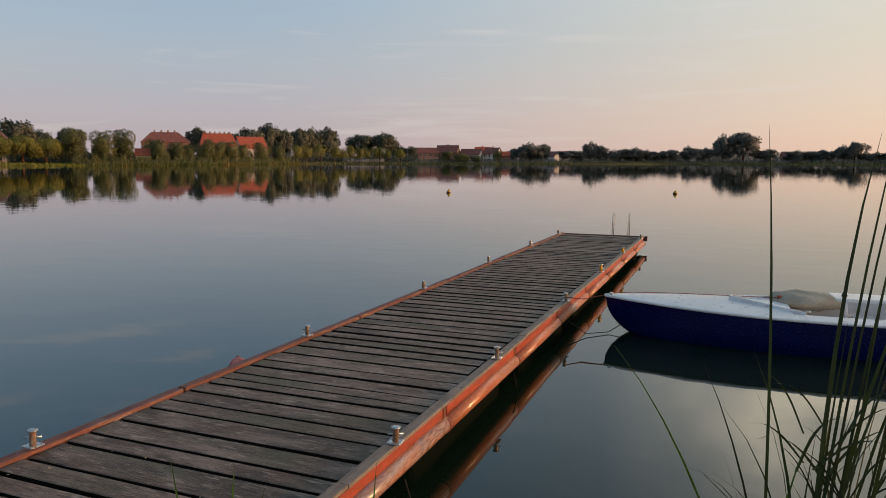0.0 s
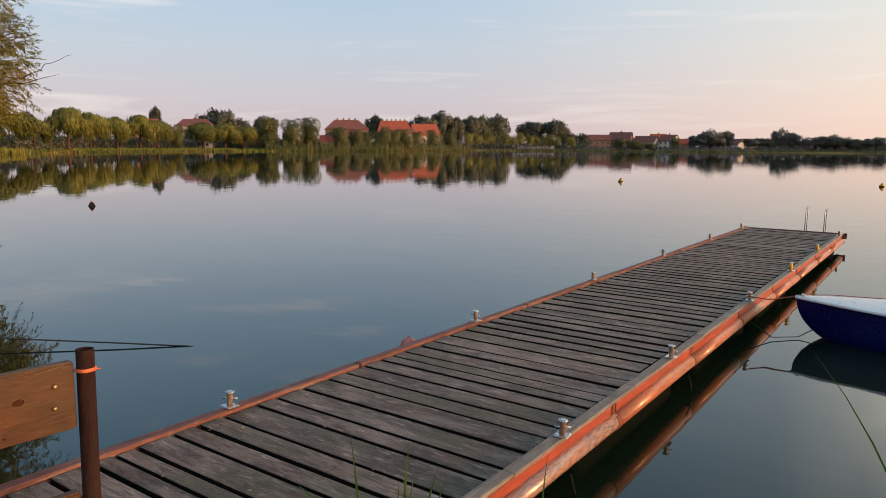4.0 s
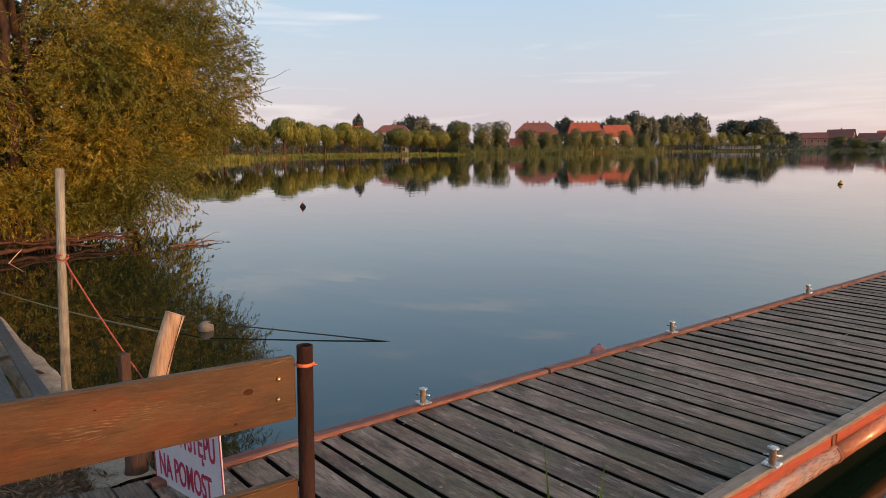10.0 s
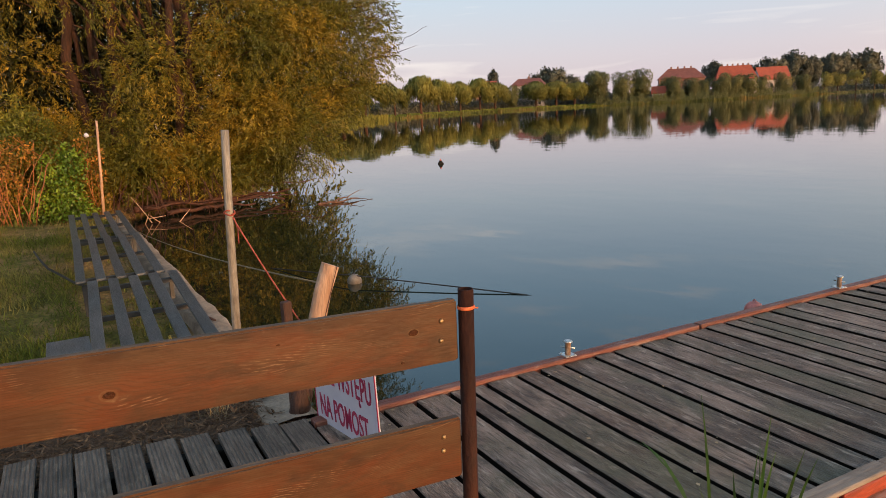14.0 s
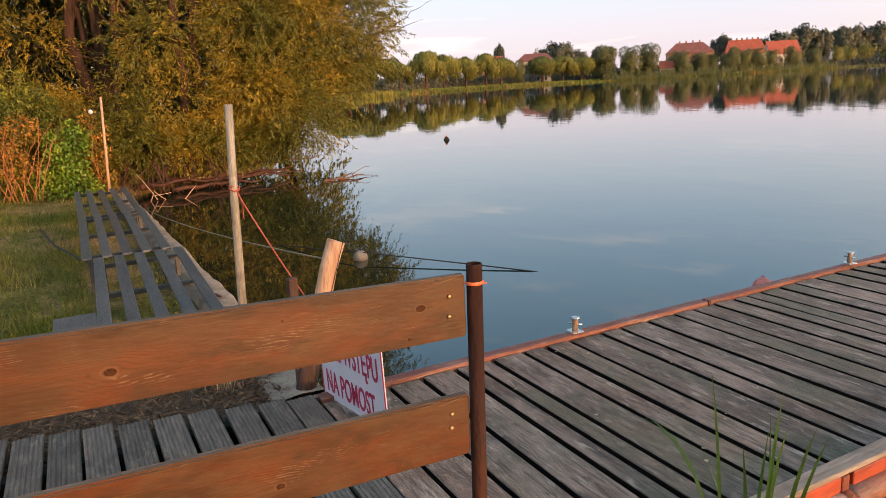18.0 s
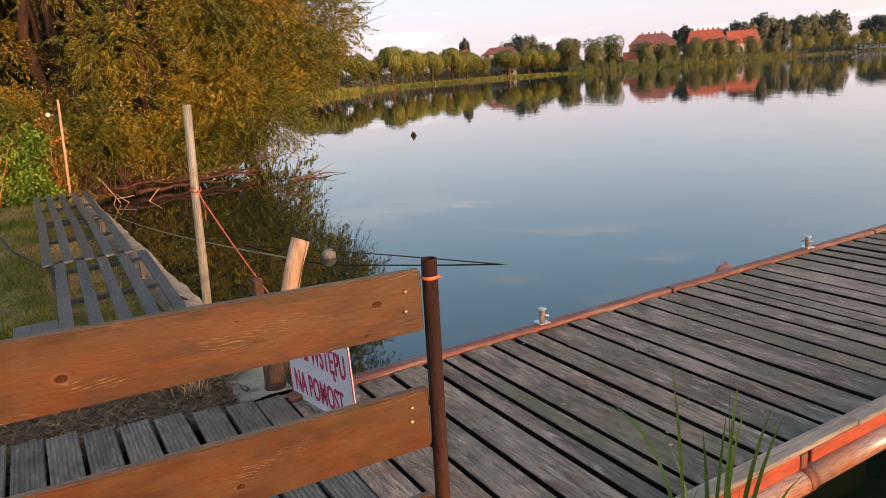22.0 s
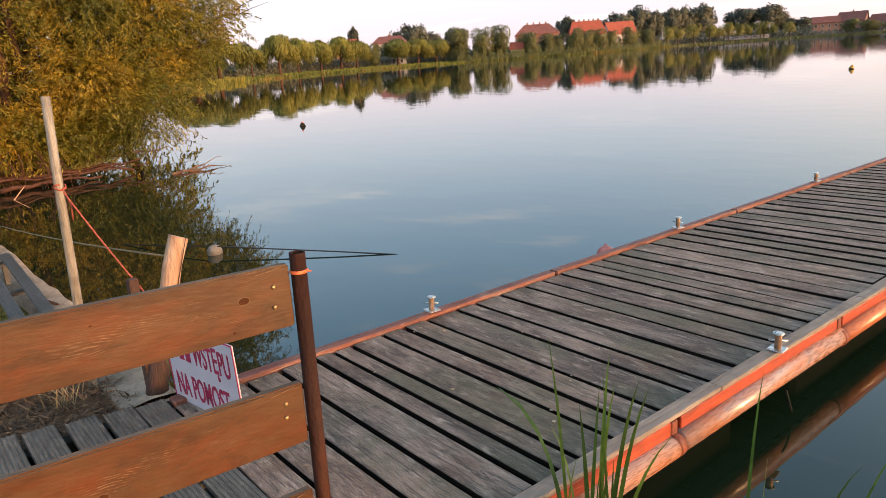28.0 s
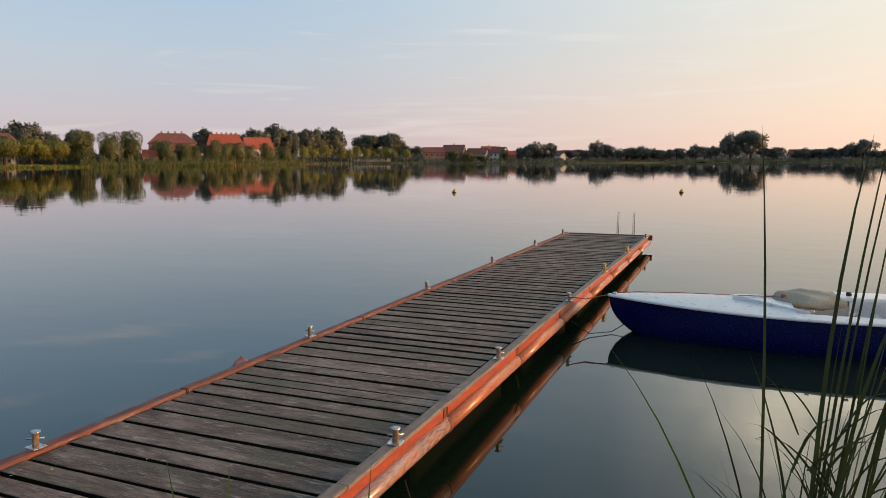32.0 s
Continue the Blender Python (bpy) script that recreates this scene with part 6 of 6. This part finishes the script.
# ---- houses of the far village ----
def house(az, d, length, depth, eave, ridge, turn, roof, wall, label, chimneys=0, hip=0.0, floors=1, gable_wall=None):
    px, py = polar(az, d)
    z = float(ground_height(px, py))
    ob = thing("house", label, "house", pose(px, py, z, 0, 0, az + turn), group="houses of the far village")
    e, r = eave - z, ridge - z
    L, D = length / 2, depth / 2
    body = bmesh.new()
    prof = [(-D, -.3), (D, -.3), (D, e), (0, e + (r - e) * (0 if hip else .96)), (-D, e)]
    a = [body.verts.new((-L, y_, z_)) for y_, z_ in prof]
    c = [body.verts.new((L, y_, z_)) for y_, z_ in prof]
    body.faces.new(a[::-1])
    body.faces.new(c)
    for q in range(5):
        body.faces.new((a[q], a[(q + 1) % 5], c[(q + 1) % 5], c[q]))
    bmesh.ops.recalc_face_normals(body, faces=body.faces[:])
    part("wall", body, wall, ob)
    rf = bmesh.new()
    o_, t_ = .5, .22
    hx = L * hip
    for lift in (0, t_):
        for sgn in (-1, 1):
            w4 = [rf.verts.new(p) for p in ((-L - o_, sgn * (D + o_), e - .25 + lift), (L + o_, sgn * (D + o_), e - .25 + lift), (L + o_ * (0 if hip else 1) - hx, 0, r + lift), (-L - o_ * (0 if hip else 1) + hx, 0, r + lift))]
            rf.faces.new(w4 if sgn < 0 else w4[::-1])
        if hip:
            for sgn in (-1, 1):
                w3 = [rf.verts.new(p) for p in ((sgn * (L + o_), -D - o_, e - .25 + lift), (sgn * (L + o_), D + o_, e - .25 + lift), (sgn * (L - hx), 0, r + lift))]
                rf.faces.new(w3 if sgn > 0 else w3[::-1])
    for sgn in (-1, 1):
        box(length + 1, .2, .24, (0, sgn * (D + o_), e - .14), 0, bm=rf)
    roof_ob = part("roof", rf, roof, ob)
    for q in range(chimneys):
        cx_ = -L * (1 - max(hip, .1)) + (q + .5) * 2 * L * (1 - max(hip, .1)) / chimneys
        part("chimney", box(.7, .6, 1.5, (cx_, .2, r + .35), .05), wall_brick, roof_ob)
    nwin = max(2, int(length / 3.2))
    win = box(1.0, .12, 1.4, (0, 0, 0), .03)
    me = mesh_of("window", win, glass_dark)
    fr = mesh_of("frame", box(1.2, .06, 1.6, (0, 0, 0), .02), wall_pale)
    for fl in range(floors):
        for q in range(nwin):
            wx = -L + (q + .5) * length / nwin
            for sgn in (-1,):
                wo = link_mesh("window", me, ob, pose(wx, sgn * (D + .04), 1.6 + 2.8 * fl))
                link_mesh("frame", fr, wo, pose(0, .03, 0))
    if gable_wall is not None:
        for sgn in (-1, 1):
            for zz in (1.7, 4.2):
                link_mesh("window", me, ob, pose(sgn * (L + .04), .9, zz, 0, 0, 90))
    return ob


# the first house's brick colour stands for shade on a pale wall
house(43.3, 346, 19.5, 12, 10.2, 14.4, 4, roof_dark, wall_brick, "large old house with a hipped brown-red roof and four chimneys", 4, .42, 3)
house(39.55, 367, 17.5, 12, 8.8, 14.9, 8, roof_red, wall_pale, "long house with a bright orange-red tiled roof", 6, .22, 2)
house(37.15, 385, 13.5, 12, 8.2, 14.0, 20, roof_red, wall_pale, "house with an orange-red gabled roof and white gable", 0, 0, 2, True)
house(44.8, 316, 6, 5, 4.0, 6.6, 0, roof_red, wall_pale, "small outbuilding with an orange-red roof", 0, 0, 1)
house(58.2, 300, 9, 9, 10.4, 12.0, 5, roof_red, wall_brick, "house with a low orange roof behind the willows", 0, 0, 3)
house(54.7, 314, 13.4, 10, 10.0, 12.7, -8, roof_dark, wall_pale, "house with a dark red hipped roof behind the willows", 1, .3, 3)
house(23.2, 475, 13.5, 9, 7.2, 10.4, 2, roof_dark, wall_brick, "low long house with a dark roof", 0, 0, 2)
house(21.6, 476, 13.6, 10, 7.4, 12.0, -12, roof_dark, wall_brick, "brick house with a brown-red gabled roof", 1, 0, 2, True)
house(19.7, 477, 13.5, 9, 6.0, 9.7, -20, roof_dark, wall_pale, "white gabled house with a brown-red roof", 0, 0, 1, True)
house(18.8, 490, 10, 9, 7.2, 11.2, 10, roof_red, wall_pale, "house with a red roof between trees", 1, 0, 2)
house(18.0, 478, 10, 9, 6.6, 10.5, -30, roof_dark, wall_pale, "pale gabled house with a dark roof", 1, 0, 2, True)
house(16.8, 478, 8.4, 8, 5.2, 7.9, 0, roof_red, wall_brick, "low house with a red roof by the shore", 0, 0, 1)
house(13.1, 481, 9.5, 8, 5.0, 8.0, -50, roof_dark, wall_pale, "white gabled house among trees", 0, 0, 1, True)
house(12.3, 483, 9, 8, 5.2, 8.2, 15, roof_dark, wall_pale, "pale house with a dark roof among trees", 0, 0, 1, True)
house(2.6, 475, 6.5, 8, 5.2, 8.8, -60, roof_dark, wall_pale, "white gable of a house on the distant shore", 0, 0, 1, True)
house(-4.0, 495, 9, 8, 5.0, 7.8, 10, roof_dark, wall_brick, "low brick house on the distant shore", 0, 0, 1)
house(88.3, 95, 14, 9, 7.4, 10.2, 20, roof_dark, wall_pale, "pale house glimpsed behind the willow trunks", 0, 0, 2, True)

# white caravans under the pollard willows
for i_, az in enumerate((29.4, 28.8, 28.2, 27.6, 27.0, 32.6)):
    px, py = polar(az, 446)
    z = float(ground_height(px, py))
    cv_ = thing("caravan", "white parked caravan under the pollard willows", "caravan", pose(px, py, z, 0, 0, az + random.uniform(-12, 12)), group="caravans on the far shore")
    part("body", box(4.2, 2.1, 2.0, (0, 0, 1.5), .25, seg=2), wall_pale, cv_)
    part("window", box(1.4, .05, .6, (-.6, -1.06, 1.8), .05), glass_dark, cv_)
    part("door", box(.6, .05, 1.6, (1.0, -1.06, 1.4), .04), wall_pale, cv_)
    for q in (-.9, .9):
        wh = part("wheel", lathe([(.32, -.1), (.32, .1)], 12), dark_float, cv_)
        wh.matrix_basis = pose(q, -.9, .3, 90, 0, 0)
